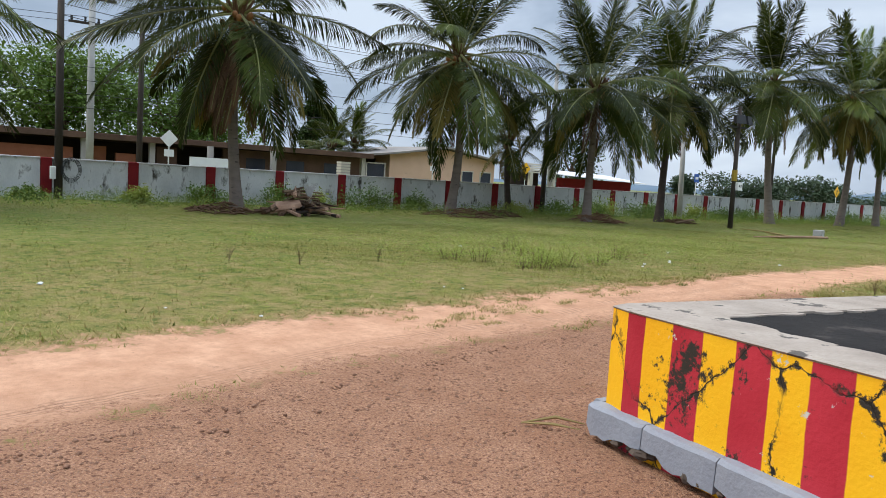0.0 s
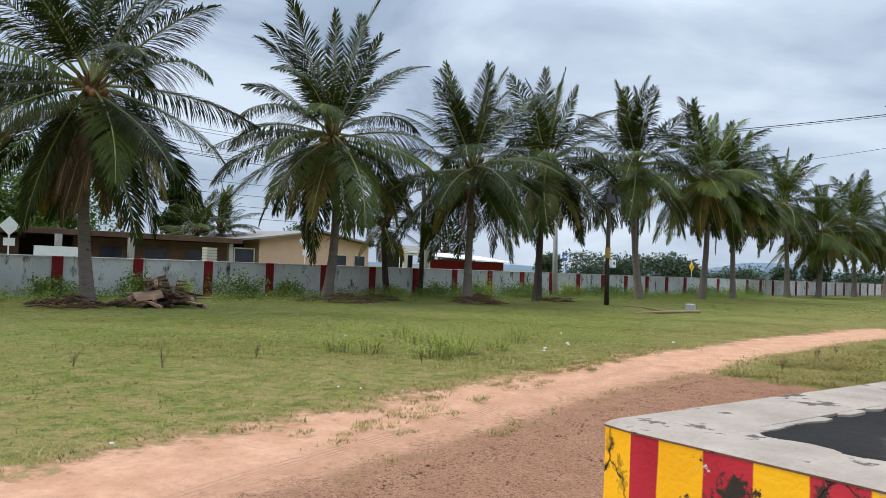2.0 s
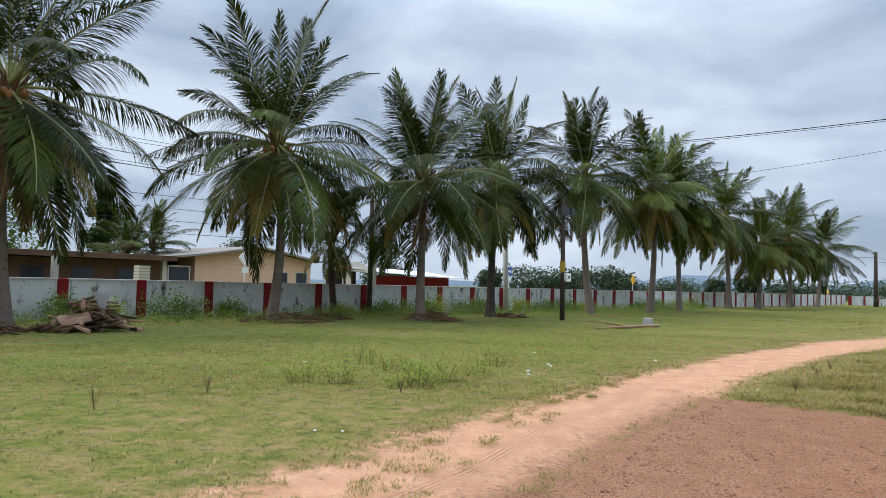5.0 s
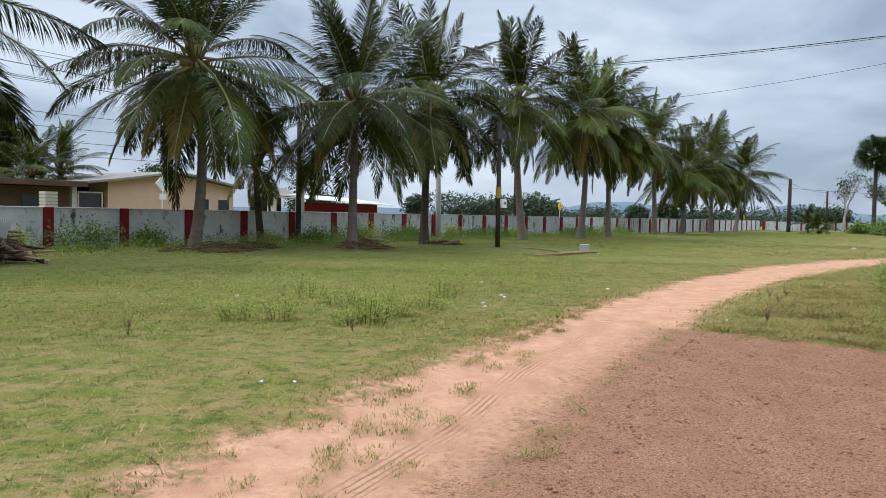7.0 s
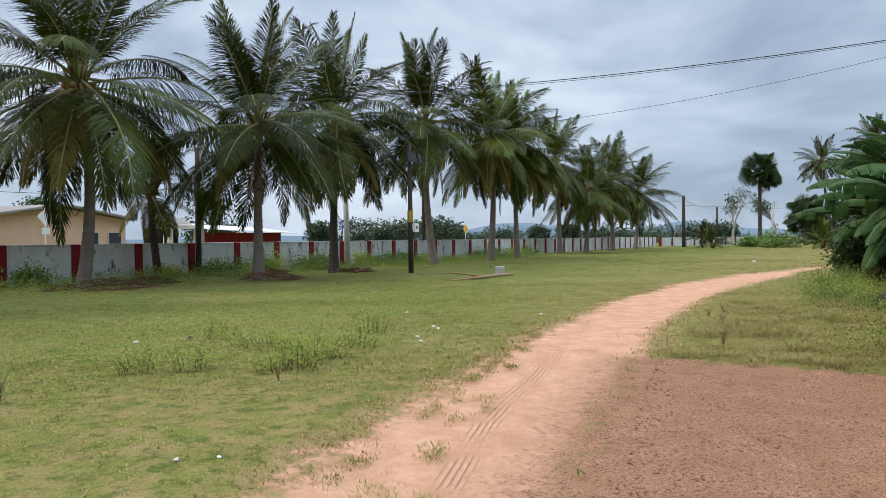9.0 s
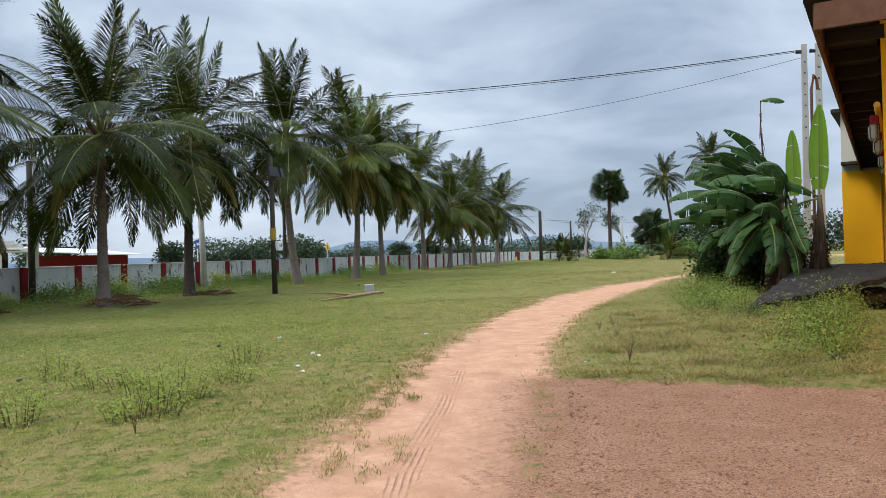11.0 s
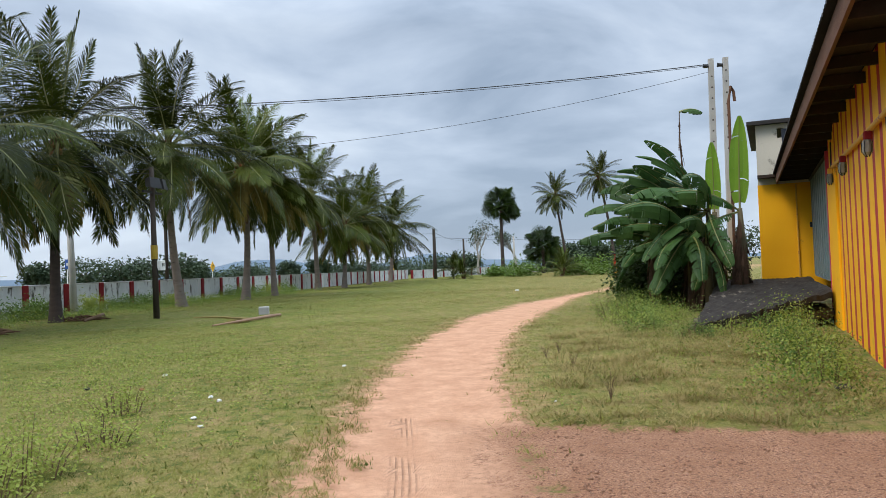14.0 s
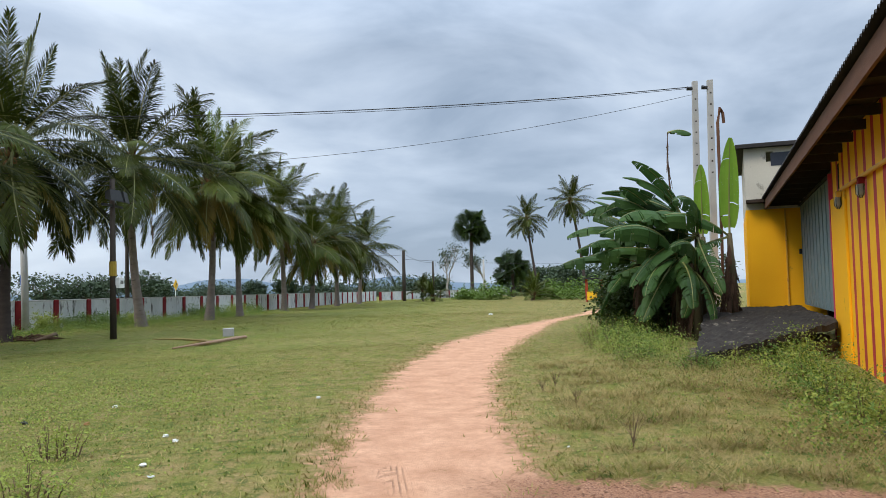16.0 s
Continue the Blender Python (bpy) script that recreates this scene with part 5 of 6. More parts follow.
def tree(name, x, y, h, rx, label, mat=LEAF_DARK, leaves=2500, size=0.3, seed=1, low=0.25, slim=False, group=""):
    rr, rng = random.Random(seed), np.random.default_rng(seed)
    t = thing(name, pose(x, y, 0), label, "tree", group)
    g = Geo()
    top = limb(g, (0, 0, -0.2), (rr.uniform(-0.2, 0.2), 0, h * 0.6), 0.035 * h, 0.02 * h, rr)
    clumps = []
    for k in range(24 if not slim else 22):
        a = rr.uniform(0, 6.28)
        q = rr.uniform(0.3, 1.0) * rx
        z = h * rr.uniform(low, 0.86)
        if slim:
            q *= max(0.15, 1.05 - z / h)
        e = (q * math.cos(a) * 0.8, q * math.sin(a) * 0.8, z)
        limb(g, (0, 0, z * 0.55), e, 0.012 * h, 0.004 * h, rr, 3)
        clumps.append((e, rx * rr.uniform(0.28, 0.5) * (0.95 if slim else 1)))
    clumps.append(((0, 0, h * 0.88), rx * (0.4 if not slim else 0.2)))
    part("trunk", g, TWIG, t)
    c = []
    per = leaves // len(clumps)
    for e, r in clumps:
        d = rng.normal(0, 1, (per, 3))
        d /= np.linalg.norm(d, axis=1)[:, None]
        rad = r * rng.uniform(0.35, 1.0, per) ** 0.5 * (1 + 0.25 * np.sin(d[:, 0] * 7 + d[:, 2] * 5))
        c.append(np.array(e) + d * rad[:, None] * np.array([1, 1, 0.75]))
    ob = new("crown", leaf_cloud("crown", np.concatenate(c), size, mat, rng))
    ob.parent = t
    return t


tree("leafy_tree", 11.5, 53, 8.6, 5.8, "broad leafy green tree behind the houses", LEAF_BUSH, 16000, 0.28, 41)
tree("leafy_tree", 19.0, 54, 8.8, 6.0, "broad leafy green tree behind the houses", LEAF_BUSH, 16000, 0.28, 42)
tree("leafy_tree", 3.0, 55, 7.6, 5.6, "broad leafy green tree behind the houses", LEAF_DARK, 9000, 0.30, 43)
tree("columnar_tree", 32.4, 60, 10.4, 2.2, "tall dark columnar tree", LEAF_DARK, 11000, 0.26, 44, 0.2, True)
tree("leafy_tree", 42.5, 55, 5.2, 2.6, "small dark leafy tree beside the house", LEAF_DARK, 2600, 0.3, 45)
tree("leafy_tree", 66.0, 62, 7.0, 3.2, "dark roadside tree behind the shed", LEAF_DARK, 2400, 0.36, 46)
FARS = [(36.0, 150, 5.2, 3.0), (33.0, 165, 5.6, 6.5), (31.0, 170, 5.0, 6.0), (29.3, 175, 5.2, 6.5), (27.0, 150, 5.4, 5.5), (25.6, 180, 4.2, 5.0), (19.5, 190, 4.6, 3.0), (17.3, 170, 4.8, 3.0), (15.0, 200, 3.6, 7.0), (12.6, 200, 3.4, 8.0),
        (8.0, 190, 3.8, 7.0), (6.6, 180, 4.0, 5.0), (-1.8, 150, 4.8, 5.0), (-3.2, 140, 5.0, 4.5), (-5.0, 150, 5.0, 6.0), (-8.0, 140, 6.0, 7.0), (-12, 140, 6.0, 8.0), (0.2, 150, 4.2, 6.0), (10.4, 210, 3.2, 8.0), (21.5, 210, 3.2, 8.0), (23.5, 210, 3.0, 7.0)]
for i, (az, d, h, r) in enumerate(FARS):
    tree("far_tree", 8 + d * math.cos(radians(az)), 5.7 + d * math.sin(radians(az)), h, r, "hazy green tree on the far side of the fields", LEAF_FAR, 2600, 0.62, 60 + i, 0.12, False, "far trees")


def bare_tree(x, y, h, seed):
    rr, rng = random.Random(seed), np.random.default_rng(seed)
    t = thing("sparse_tree", pose(x, y, 0), "sparse grey spreading tree with few leaves", "tree")
    g, tips = Geo(), []

    def grow(a, d, length, r, depth):
        b2 = Vector(a) + d * length
        limb(g, a, b2, r, r * 0.6, rr, 3)
        if depth == 0:
            tips.append(tuple(b2))
            return
        for k in range(3):
            nd = (d + Vector((rr.uniform(-1, 1), rr.uniform(-1, 1), rr.uniform(-0.25, 0.6))) * 0.8).normalized()
            grow(b2, nd, length * rr.uniform(0.6, 0.85), r * 0.55, depth - 1)
    grow((0, 0, 0), Vector((0, 0, 1)), h * 0.32, 0.3, 4)
    part("trunk", g, MORTAR, t)
    tip = np.array(tips)
    c = np.repeat(tip, 9, 0) + rng.normal(0, 0.45, (9 * len(tip), 3))
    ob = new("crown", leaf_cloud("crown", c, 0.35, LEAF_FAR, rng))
    ob.parent = t


bare_tree(150.0, 19.5, 9.0, 5)
bare_tree(148.0, 12.5, 8.5, 6)


def fan_leaf(mat, seed):
    rr = random.Random(seed)
    g = Geo()
    g.tube([(0, 0, 0), (0.6, 0, 0.05), (1.2, 0, 0)], [0.03, 0.025, 0.02], 4)
    n = 26
    for i in range(n):
        a0, a1 = radians(-135 + 270 * i / n), radians(-135 + 270 * (i + 0.8) / n)
        am = (a0 + a1) / 2
        L = rr.uniform(0.85, 1.0)
        k = len(g.v)
        dz = -0.12 * rr.uniform(0.6, 1.3)
        g.v += [(1.2, 0, 0), (1.2 + 0.6 * math.cos(a0), 0.6 * math.sin(a0), 0.06), (1.2 + L * math.cos(am), L * math.sin(am), dz), (1.2 + 0.6 * math.cos(a1), 0.6 * math.sin(a1), -0.04)]
        g.f += [(k, k + 1, k + 2), (k, k + 2, k + 3)]
    return g.mesh("fan_leaf", mat)


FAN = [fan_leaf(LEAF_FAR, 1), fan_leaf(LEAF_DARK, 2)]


def palmyra(x, y, h, size, seed, label):
    rr = random.Random(seed)
    p = thing("palmyra_palm", pose(x, y, 0), label, "palm tree")
    part("trunk", trunk_geo((0, 0, -0.3), (0.2, 0, h), 0.32, 0.24, seed), TRUNK_DARK, p)
    for k in range(48):
        o = part("fan_leaf", rr.choice(FAN), None, p)
        o.matrix_basis = Matrix.Translation((0.2, 0, h)) @ pose(0, 0, 0, rr.uniform(-85, 85), math.degrees(-math.asin(rr.uniform(-0.8, 1.0))), rr.uniform(0, 360)) @ Matrix.Scale(size * rr.uniform(0.85, 1.15), 4)
    return p


palmyra(138.0, 14.2, 11.6, 1.65, 3, "tall palmyra palm with a round crown of fan leaves")
palmyra(138.0, 7.6, 4.6, 1.6, 4, "shorter dark palmyra palm with drooping fan leaves")
coconut_palm(115.0, 3.6, 115.6, 11.0, "slender far coconut palm with a leaning trunk", 0.62, 51, side=1.5, old=0, dead=0, nuts=0, turn=10, r0=0.2, trunk=TRUNK_DARK, group="far coconut palms")
coconut_palm(104.0, -1.9, 104.6, 12.1, "slender far coconut palm with a leaning trunk", 0.62, 52, side=1.6, old=0, dead=0, nuts=0, turn=40, r0=0.2, trunk=TRUNK_DARK, group="far coconut palms")
coconut_palm(100.0, 4.6, 100.0, 0.6, "young light green coconut palm without a trunk", 0.55, 53, "light", 0, 0, 0, 15, low=0, r0=0.12, group="young coconut palms")
coconut_palm(109.0, 17.5, 109.0, 0.5, "young light green coconut palm without a trunk", 0.45, 54, "light", 0, 0, 0, 55, low=0, r0=0.12, group="young coconut palms")
coconut_palm(112.0, 19.0, 112.0, 1.2, "young light green coconut palm without a trunk", 0.5, 55, "dark", 0, 0, 0, 25, low=0, r0=0.12, group="young coconut palms")
coconut_palm(29.0, 50.0, 29.0, 3.4, "small palm behind the house roof", 0.6, 56, "light", 1, 0, 0, 25, low=5, r0=0.14, group="palms behind the houses")
coconut_palm(31.5, 51.0, 31.5, 3.9, "small palm behind the house roof", 0.6, 57, "light", 1, 0, 0, 65, low=5, r0=0.14, group="palms behind the houses")


# ---- banana clump ----
def banana_leaf(length, width, e0, e1, mat, seed, torn=0.5, sag=0.5):
    """A long blade either side of a stout midrib; it is torn across into strips, each sagging by its own amount."""
    rr = random.Random(seed)
    g = Geo()
    n = 40
    p, pts, ang = Vector((0, 0, 0)), [], []
    for i in range(n + 1):
        t = i / n
        a = radians(e0 + (e1 - e0) * t ** 1.5)
        pts.append(p.copy())
        ang.append(a)
        p = p + Vector((math.cos(a), 0, math.sin(a))) * (length / n)
    g.tube(pts, [0.035 * (1 - 0.85 * i / n) for i in range(n + 1)], 5)
    ribs = len(g.f)
    fall = {-1: sag, 1: sag}
    for i in range(5, n):
        t0, t1 = i / n, (i + 1) / n
        for side in (-1, 1):
            cut = rr.random() < torn * 0.4
            if cut:
                fall[side] = sag * rr.uniform(0.4, 2.0)
            d0 = fall[side]

            def half(t):
                u = max(0.0, min(1.0, (t - 0.12) / 0.88))
                return width * max(0.03, math.sin(math.pi * (0.06 + 0.94 * u ** 0.85))) ** 0.45
            N0 = Vector((-math.sin(ang[i]), 0, math.cos(ang[i])))
            T0 = Vector((math.cos(ang[i]), 0, math.sin(ang[i])))
            q0, q1 = pts[i], pts[i].lerp(pts[i + 1], rr.uniform(0.55, 0.85) if cut else 1.0)

            def edge(q, w, f):
                return q + Vector((0, side * w * f, 0)) * (1 - 0.25 * d0 * f) + T0 * (0.16 * w * f) + N0 * (0.30 * w * f * (1 - f)) + Vector((0, 0, -1)) * (d0 * w * f * f)
            k = len(g.v)
            w0, w1 = half(t0), half(t1)
            g.v += [tuple(edge(q0, w0, f)) for f in (0, 0.4, 0.75, 1.0)] + [tuple(edge(q1, w1, f)) for f in (0, 0.4, 0.75, 1.0)]
            g.f += [(k + j, k + j + 1, k + j + 5, k + j + 4) for j in range(3)]
    me = g.mesh("leaf", mat)
    me.materials.append(RACHIS)
    me.polygons.foreach_set("material_index", [1 if i < ribs and mat is not BANANA_DRY else 0 for i in range(len(g.f))])
    return me


BL = [banana_leaf(2.7, 0.34, 52, -8, BANANA, 1, 0.4, 0.5), banana_leaf(3.1, 0.36, 42, -34, BANANA, 2, 0.6, 0.7), banana_leaf(2.8, 0.34, 16, -30, BANANA, 3, 0.5, 0.8), banana_leaf(2.6, 0.33, 62, 10, BANANA, 4, 0.45, 0.5), banana_leaf(2.7, 0.33, -12, -62, BANANA, 8, 0.6, 0.5), banana_leaf(2.6, 0.32, -34, -76, BANANA, 9, 0.6, 0.4)]
BL_DRY = [banana_leaf(2.1, 0.17, -74, -89, BANANA_DRY, 5, 0.9, 0.9), banana_leaf(1.9, 0.15, -80, -89, BANANA_DRY, 6, 0.9, 0.9)]
BL_NEW = banana_leaf(2.9, 0.31, 86, 70, BANANA_BRIGHT, 7, 0.12, 0.3)


def banana(x, y, h, seed, label, leaves=(), dry=7, size=1.0, young=(), z0=0.3):
    """leaves: (shape, compass turn) of each green leaf; young: (turn, scale) of each upright bright leaf."""
    rr = random.Random(seed)
    b = thing("banana_plant", pose(x, y, z0), label, "banana plant", "banana clump beside the shed")
    part("stem", Geo().tube([(0, 0, -0.4), (0.04, 0, h * 0.5), (0.08, 0.02, h)], [0.15, 0.12, 0.07], 10), BANANA_STEM, b, smooth=True)
    for k, a in leaves:
        o = part("leaf", BL[k], None, b)
        o.matrix_basis = Matrix.Translation((0.08, 0.02, h - 0.1)) @ pose(0, 0, 0, rr.uniform(-30, 30), rr.uniform(-6, 6), a + rr.uniform(-10, 10)) @ Matrix.Scale(size * rr.uniform(0.88, 1.08), 4)
    for k in range(dry + 7):
        o = part("leaf", rr.choice(BL_DRY), None, b, "dry brown hanging leaf")
        o.matrix_basis = Matrix.Translation((0.05, 0.02, h * rr.uniform(0.32, 0.97))) @ pose(0, 0, 0, 0, 0, rr.uniform(0, 360)) @ Matrix.Scale(size * rr.uniform(0.7, 1.05), 4)
    for a, sc in young:
        o = part("leaf", BL_NEW, None, b, "bright green upright young leaf")
        o.matrix_basis = Matrix.Translation((0.08, 0.02, h - 0.2)) @ pose(0, 0, 0, 0, 0, a) @ Matrix.Scale(size * sc, 4)
    return b


TORN = "banana plant with broad torn leaves"
banana(31.0, -0.15, 2.65, 1, "tall banana plant with bright young leaves", ((1, 95), (4, 110)), 10, 1.0, ((180, 1.0),))
banana(31.6, 0.45, 2.6, 10, "tall banana plant with bright young leaves", ((2, 100),), 10, 1.0, ((170, 0.8),))
banana(31.0, 0.75, 2.7, 2, TORN, ((0, 100), (1, 120), (2, 85), (4, 120), (5, 160), (1, 150), (5, 95)), 6, 1.0)
banana(32.2, 1.2, 2.8, 3, TORN, ((0, 95), (1, 70), (2, 110), (3, 130), (2, 150), (4, 140), (5, 170)), 5, 1.0)
banana(30.8, 1.35, 2.1, 4, "low banana plant with arching torn leaves", ((2, 95), (1, 115), (4, 135), (5, 165), (3, 120), (4, 180), (2, 60)), 3, 0.95)
banana(32.8, 0.7, 3.1, 5, TORN, ((0, 80), (1, 120), (3, 100), (4, 150), (5, 140), (3, 60)), 7, 1.0)
banana(33.8, 1.6, 2.6, 6, TORN, ((1, 90), (2, 120), (0, 60), (4, 160), (3, 80)), 3, 1.0)
b = banana(31.7, 1.0, 3.3, 7, "banana plant with a dried flower stalk", ((0, 100), (3, 130), (1, 60), (2, 150), (5, 150)), 8, 0.95)
part("flower_stalk", Geo().tube([(0.08, 0.3, 3.6), (0.05, 0.36, 4.4), (0.02, 0.38, 5.1), (0.0, 0.36, 5.75)], [0.035, 0.022, 0.016, 0.012], 6), BANANA_DRY, b, "bare dried flower stalk")
o = part("flag_leaf", banana_leaf(0.75, 0.16, 20, -40, BANANA, 12, 0.2, 0.6), None, b, "small folded green leaf at the top of the stalk")
o.matrix_basis = pose(0.0, 0.36, 5.72, 0, 0, -80)
for k in range(6):
    o = part("bract", BL_DRY[k % 2], None, b)
    o.matrix_basis = pose(0.04, 0.36, 5.5 - 0.24 * k, 0, 0, 67 * k) @ Matrix.Scale(0.24, 4)
banana(30.5, 0.95, 1.7, 8, "low banana sucker with torn hanging leaves", ((4, 120), (5, 170), (2, 95), (5, 220), (1, 150)), 2, 0.8)
banana(31.6, 2.3, 2.0, 9, "low banana sucker with torn hanging leaves", ((2, 100), (4, 150), (5, 80), (1, 130)), 2, 0.8)


# ---- bushes and weeds ----
def bush(x, y, w, h, label, seed, mat=LEAF_BUSH, leaves=1000, size=0.10, name="bush", group="bushes along the wall", z0=0.0):
    rr, rng = random.Random(seed), np.random.default_rng(seed)
    b = thing(name, pose(x, y, z0), label, "bush", group)
    g, tips = Geo(), []
    for k in range(20):
        a = rr.uniform(0, 6.28)
        q = w * math.sqrt(rr.random()) * 0.5
        tip = (q * math.cos(a), q * math.sin(a), h * rr.uniform(0.45, 1.0) * (1.1 - q / w))
        g.tube([(0.62 * tip[0], 0.62 * tip[1], -0.08), (0.82 * tip[0], 0.82 * tip[1], tip[2] * 0.6), tip], [0.007, 0.005, 0.002], 4)
        tips.append(tip)
    part("stem", g, TWIG, b)
    tp = np.array(tips)
    pick = tp[rng.integers(0, len(tp), leaves)]
    t = rng.uniform(0.25, 1.08, leaves)[:, None]
    c = pick * np.concatenate([0.55 + 0.45 * t, 0.55 + 0.45 * t, t], 1) + rng.normal(0, 0.07 * w, (leaves, 3)) * np.array([1, 1, 0.8])
    c[:, 2] = np.abs(c[:, 2])
    ob = new("foliage", leaf_cloud("foliage", c, size, mat, rng))
    ob.parent = b
    return b


SHRUB = "leafy green shrub growing at the foot of the wall"
for i, (x, y, w, h) in enumerate(((9.6, 28.4, 1.1, 0.8), (12.6, 29.0, 1.9, 1.05), (15.6, 28.9, 1.6, 1.25), (17.0, 29.0, 1.8, 1.0), (19.6, 28.6, 2.4, 1.2), (22.6, 29.0, 1.4, 0.9), (28.6, 28.9, 1.5, 0.7), (31.5, 28.8, 1.8, 0.9), (33.8, 28.6, 2.4, 1.2), (35.8, 28.9, 2.2, 1.2), (37.6, 28.2, 2.6, 1.1), (39.2, 28.3, 2.0, 1.0),
                                  (43.6, 28.7, 1.6, 1.1), (46.8, 28.8, 2.2, 1.0), (49.5, 28.8, 2.4, 1.0), (52.5, 28.9, 1.8, 0.8), (61.5, 28.6, 2.6, 1.1), (64.4, 28.8, 2.4, 1.2), (69.0, 28.6, 2.6, 1.1), (72.5, 28.8, 2.2, 1.0), (6.0, 28.8, 1.2, 0.6))):
    bush(x, y, w, h, SHRUB, 200 + i, LEAF_BUSH if i % 3 else LEAF_PALE, 1300, 0.11)
bush(12.75, 9.5, 1.1, 0.55, "thin twiggy weed bush in the grass", 240, LEAF_PALE, 1100, 0.04, "weed_bush", "weed bushes")
for i in range(10):
    rr = random.Random(300 + i)
    bush(12.6 + rr.gauss(0, 1.1), 9.8 + rr.gauss(0, 0.9), rr.uniform(0.6, 1.0), rr.uniform(0.26, 0.5), "thin twiggy weed bush in the grass", 250 + i, LEAF_PALE, 520, 0.036, "weed_bush", "weed bushes")
for i, (x, y, w, h) in enumerate(((22.4, 2.7, 0.9, 0.42), (21.6, 1.5, 1.0, 0.5), (20.6, 1.5, 1.0, 0.5), (19.4, 1.6, 1.0, 0.5), (18.4, 1.9, 1.0, 0.5), (17.2, 2.1, 0.9, 0.45), (23.4, 1.3, 1.0, 0.5), (22.9, 0.8, 0.8, 0.7), (24.0, 0.6, 0.9, 0.55), (23.0, 2.0, 1.0, 0.4), (24.6, 3.4, 1.2, 0.5), (26.0, 3.6, 1.3, 0.6), (27.8, 3.7, 1.5, 0.7), (29.5, 3.7, 1.5, 0.8), (31.5, 3.6, 1.6, 0.9), (26.5, 2.6, 0.8, 0.5), (29.0, 3.2, 1.4, 0.8))):
    bush(x, y, w, h, "low leafy weed growing in rough grass", 400 + i, LEAF_PALE if i % 2 else LEAF_BUSH, 900, 0.04, "weed_bush", "weeds near the shed")


def twig_weed(x, y, h, seed):
    rr = random.Random(seed)
    b2 = thing("dry_weed", pose(x, y, 0), "small dry twiggy weed standing in the grass", "weed", "dry weeds")
    g = Geo()
    for k in range(13):
        a, q = rr.uniform(0, 6.28), rr.uniform(0.1, 0.5) * h
        g.tube([(0, 0, 0.3 * h * rr.random()), (q * 0.5 * math.cos(a), q * 0.5 * math.sin(a), 0.6 * h), (q * math.cos(a), q * math.sin(a), h * rr.uniform(0.5, 1.0))], [0.0025, 0.002, 0.001], 4)
    part("twig", g, TWIG, b2)


for i, (x, y, h) in enumerate(((15.9, 4.75, 0.38), (18.6, 5.1, 0.32), (20.4, 5.3, 0.34), (19.9, 5.5, 0.28), (13.4, 11.9, 0.4), (9.2, 10.6, 0.36), (11.2, 8.8, 0.3), (7.4, 10.2, 0.4), (6.4, 10.8, 0.36))):
    twig_weed(x, y, h, 700 + i)
for i, (x, y, w, h) in enumerate(((32.6, 2.3, 2.4, 2.3), (33.8, 2.0, 2.8, 3.0), (35.5, 1.7, 3.0, 3.2), (34.5, 1.0, 3.2, 3.2), (38.0, 1.2, 3.4, 2.8), (36.6, 0.4, 3.0, 3.4))):
    bush(x, y, w, h, "dense dark green thicket behind the banana plants", 450 + i, LEAF_DARK, 3600, 0.15, "thicket", "thicket")
for i, (x, y, w, h) in enumerate(((112, 10.5, 7, 2.2), (105, 1.5, 8, 2.6), (100, -1.5, 8, 2.8), (92, -5, 8, 3.0), (120, 14, 5, 1.8))):
    bush(x, y, w, h, "green bushes at the far edge of the field", 470 + i, LEAF_BUSH, 1500, 0.34, "far_bush", "far bushes")

# ---- debris ----
def frond_pile():
    rr = random.Random(77)
    p = thing("frond_pile", pose(14.0, 24.0, 0), "heap of dry brown palm fronds and husks", "debris pile")
    for k in range(60):
        g = Geo()
        a, q = rr.uniform(0, 6.28), rr.uniform(0, 1.0)
        l = rr.uniform(0.8, 1.8)
        cx, cy, z = q * math.cos(a) * 1.2, q * math.sin(a) * 0.7, rr.uniform(0.04, 0.85) * (1.15 - q)
        t = rr.uniform(-0.6, 0.6) + (0 if rr.random() < 0.6 else 1.5)
        dx, dy = math.cos(t) * l / 2, math.sin(t) * l / 2
        tilt = rr.uniform(-0.18, 0.18)
        g.tube([(cx - dx, cy - dy, max(0.03, z - tilt)), (cx, cy, z + 0.06), (cx + dx, cy + dy, max(0.03, z + tilt))], [0.07, 0.05, 0.02], 5)
        part("dry_stalk", g, (FROND_DRY, HUSK, WOOD_AND_SHADE_DARK, TWIG, HUSK, BANANA_DRY)[k % 6], p)
    for k in range(7):
        o = part("dry_frond", DEAD[k % 2], None, p)
        o.matrix_basis = pose(rr.uniform(-0.7, 0.7), rr.uniform(-0.4, 0.4), rr.uniform(0.3, 0.7), 0, -62 + rr.uniform(-10, 10), rr.uniform(0, 360)) @ Matrix.Scale(0.36, 4)
    g = Geo()
    for k in range(13):
        t = -0.35 + 0.7 * k / 12
        g.tube([(0.35, -0.2, 0.35), (0.3 + 0.3 * math.sin(t), -0.2, 0.8), (0.3 + 0.9 * math.sin(t), -0.22, 1.15)], [0.02, 0.03, 0.012], 4)
    part("bleached_sheath", g, CONCRETE, p, "bleached grey fan-shaped leaf sheath")
    g = Geo()
    g.add([(-1.1, -0.5, 0.3), (-0.2, -0.6, 0.42), (-0.15, -0.3, 0.55), (-1.0, -0.2, 0.45), (-1.0, -0.55, 0.18), (-0.2, -0.65, 0.3)], [(0, 1, 2, 3), (4, 5, 1, 0)])
    part("husk", g, HUSK, p, "pale dry husk")


frond_pile()


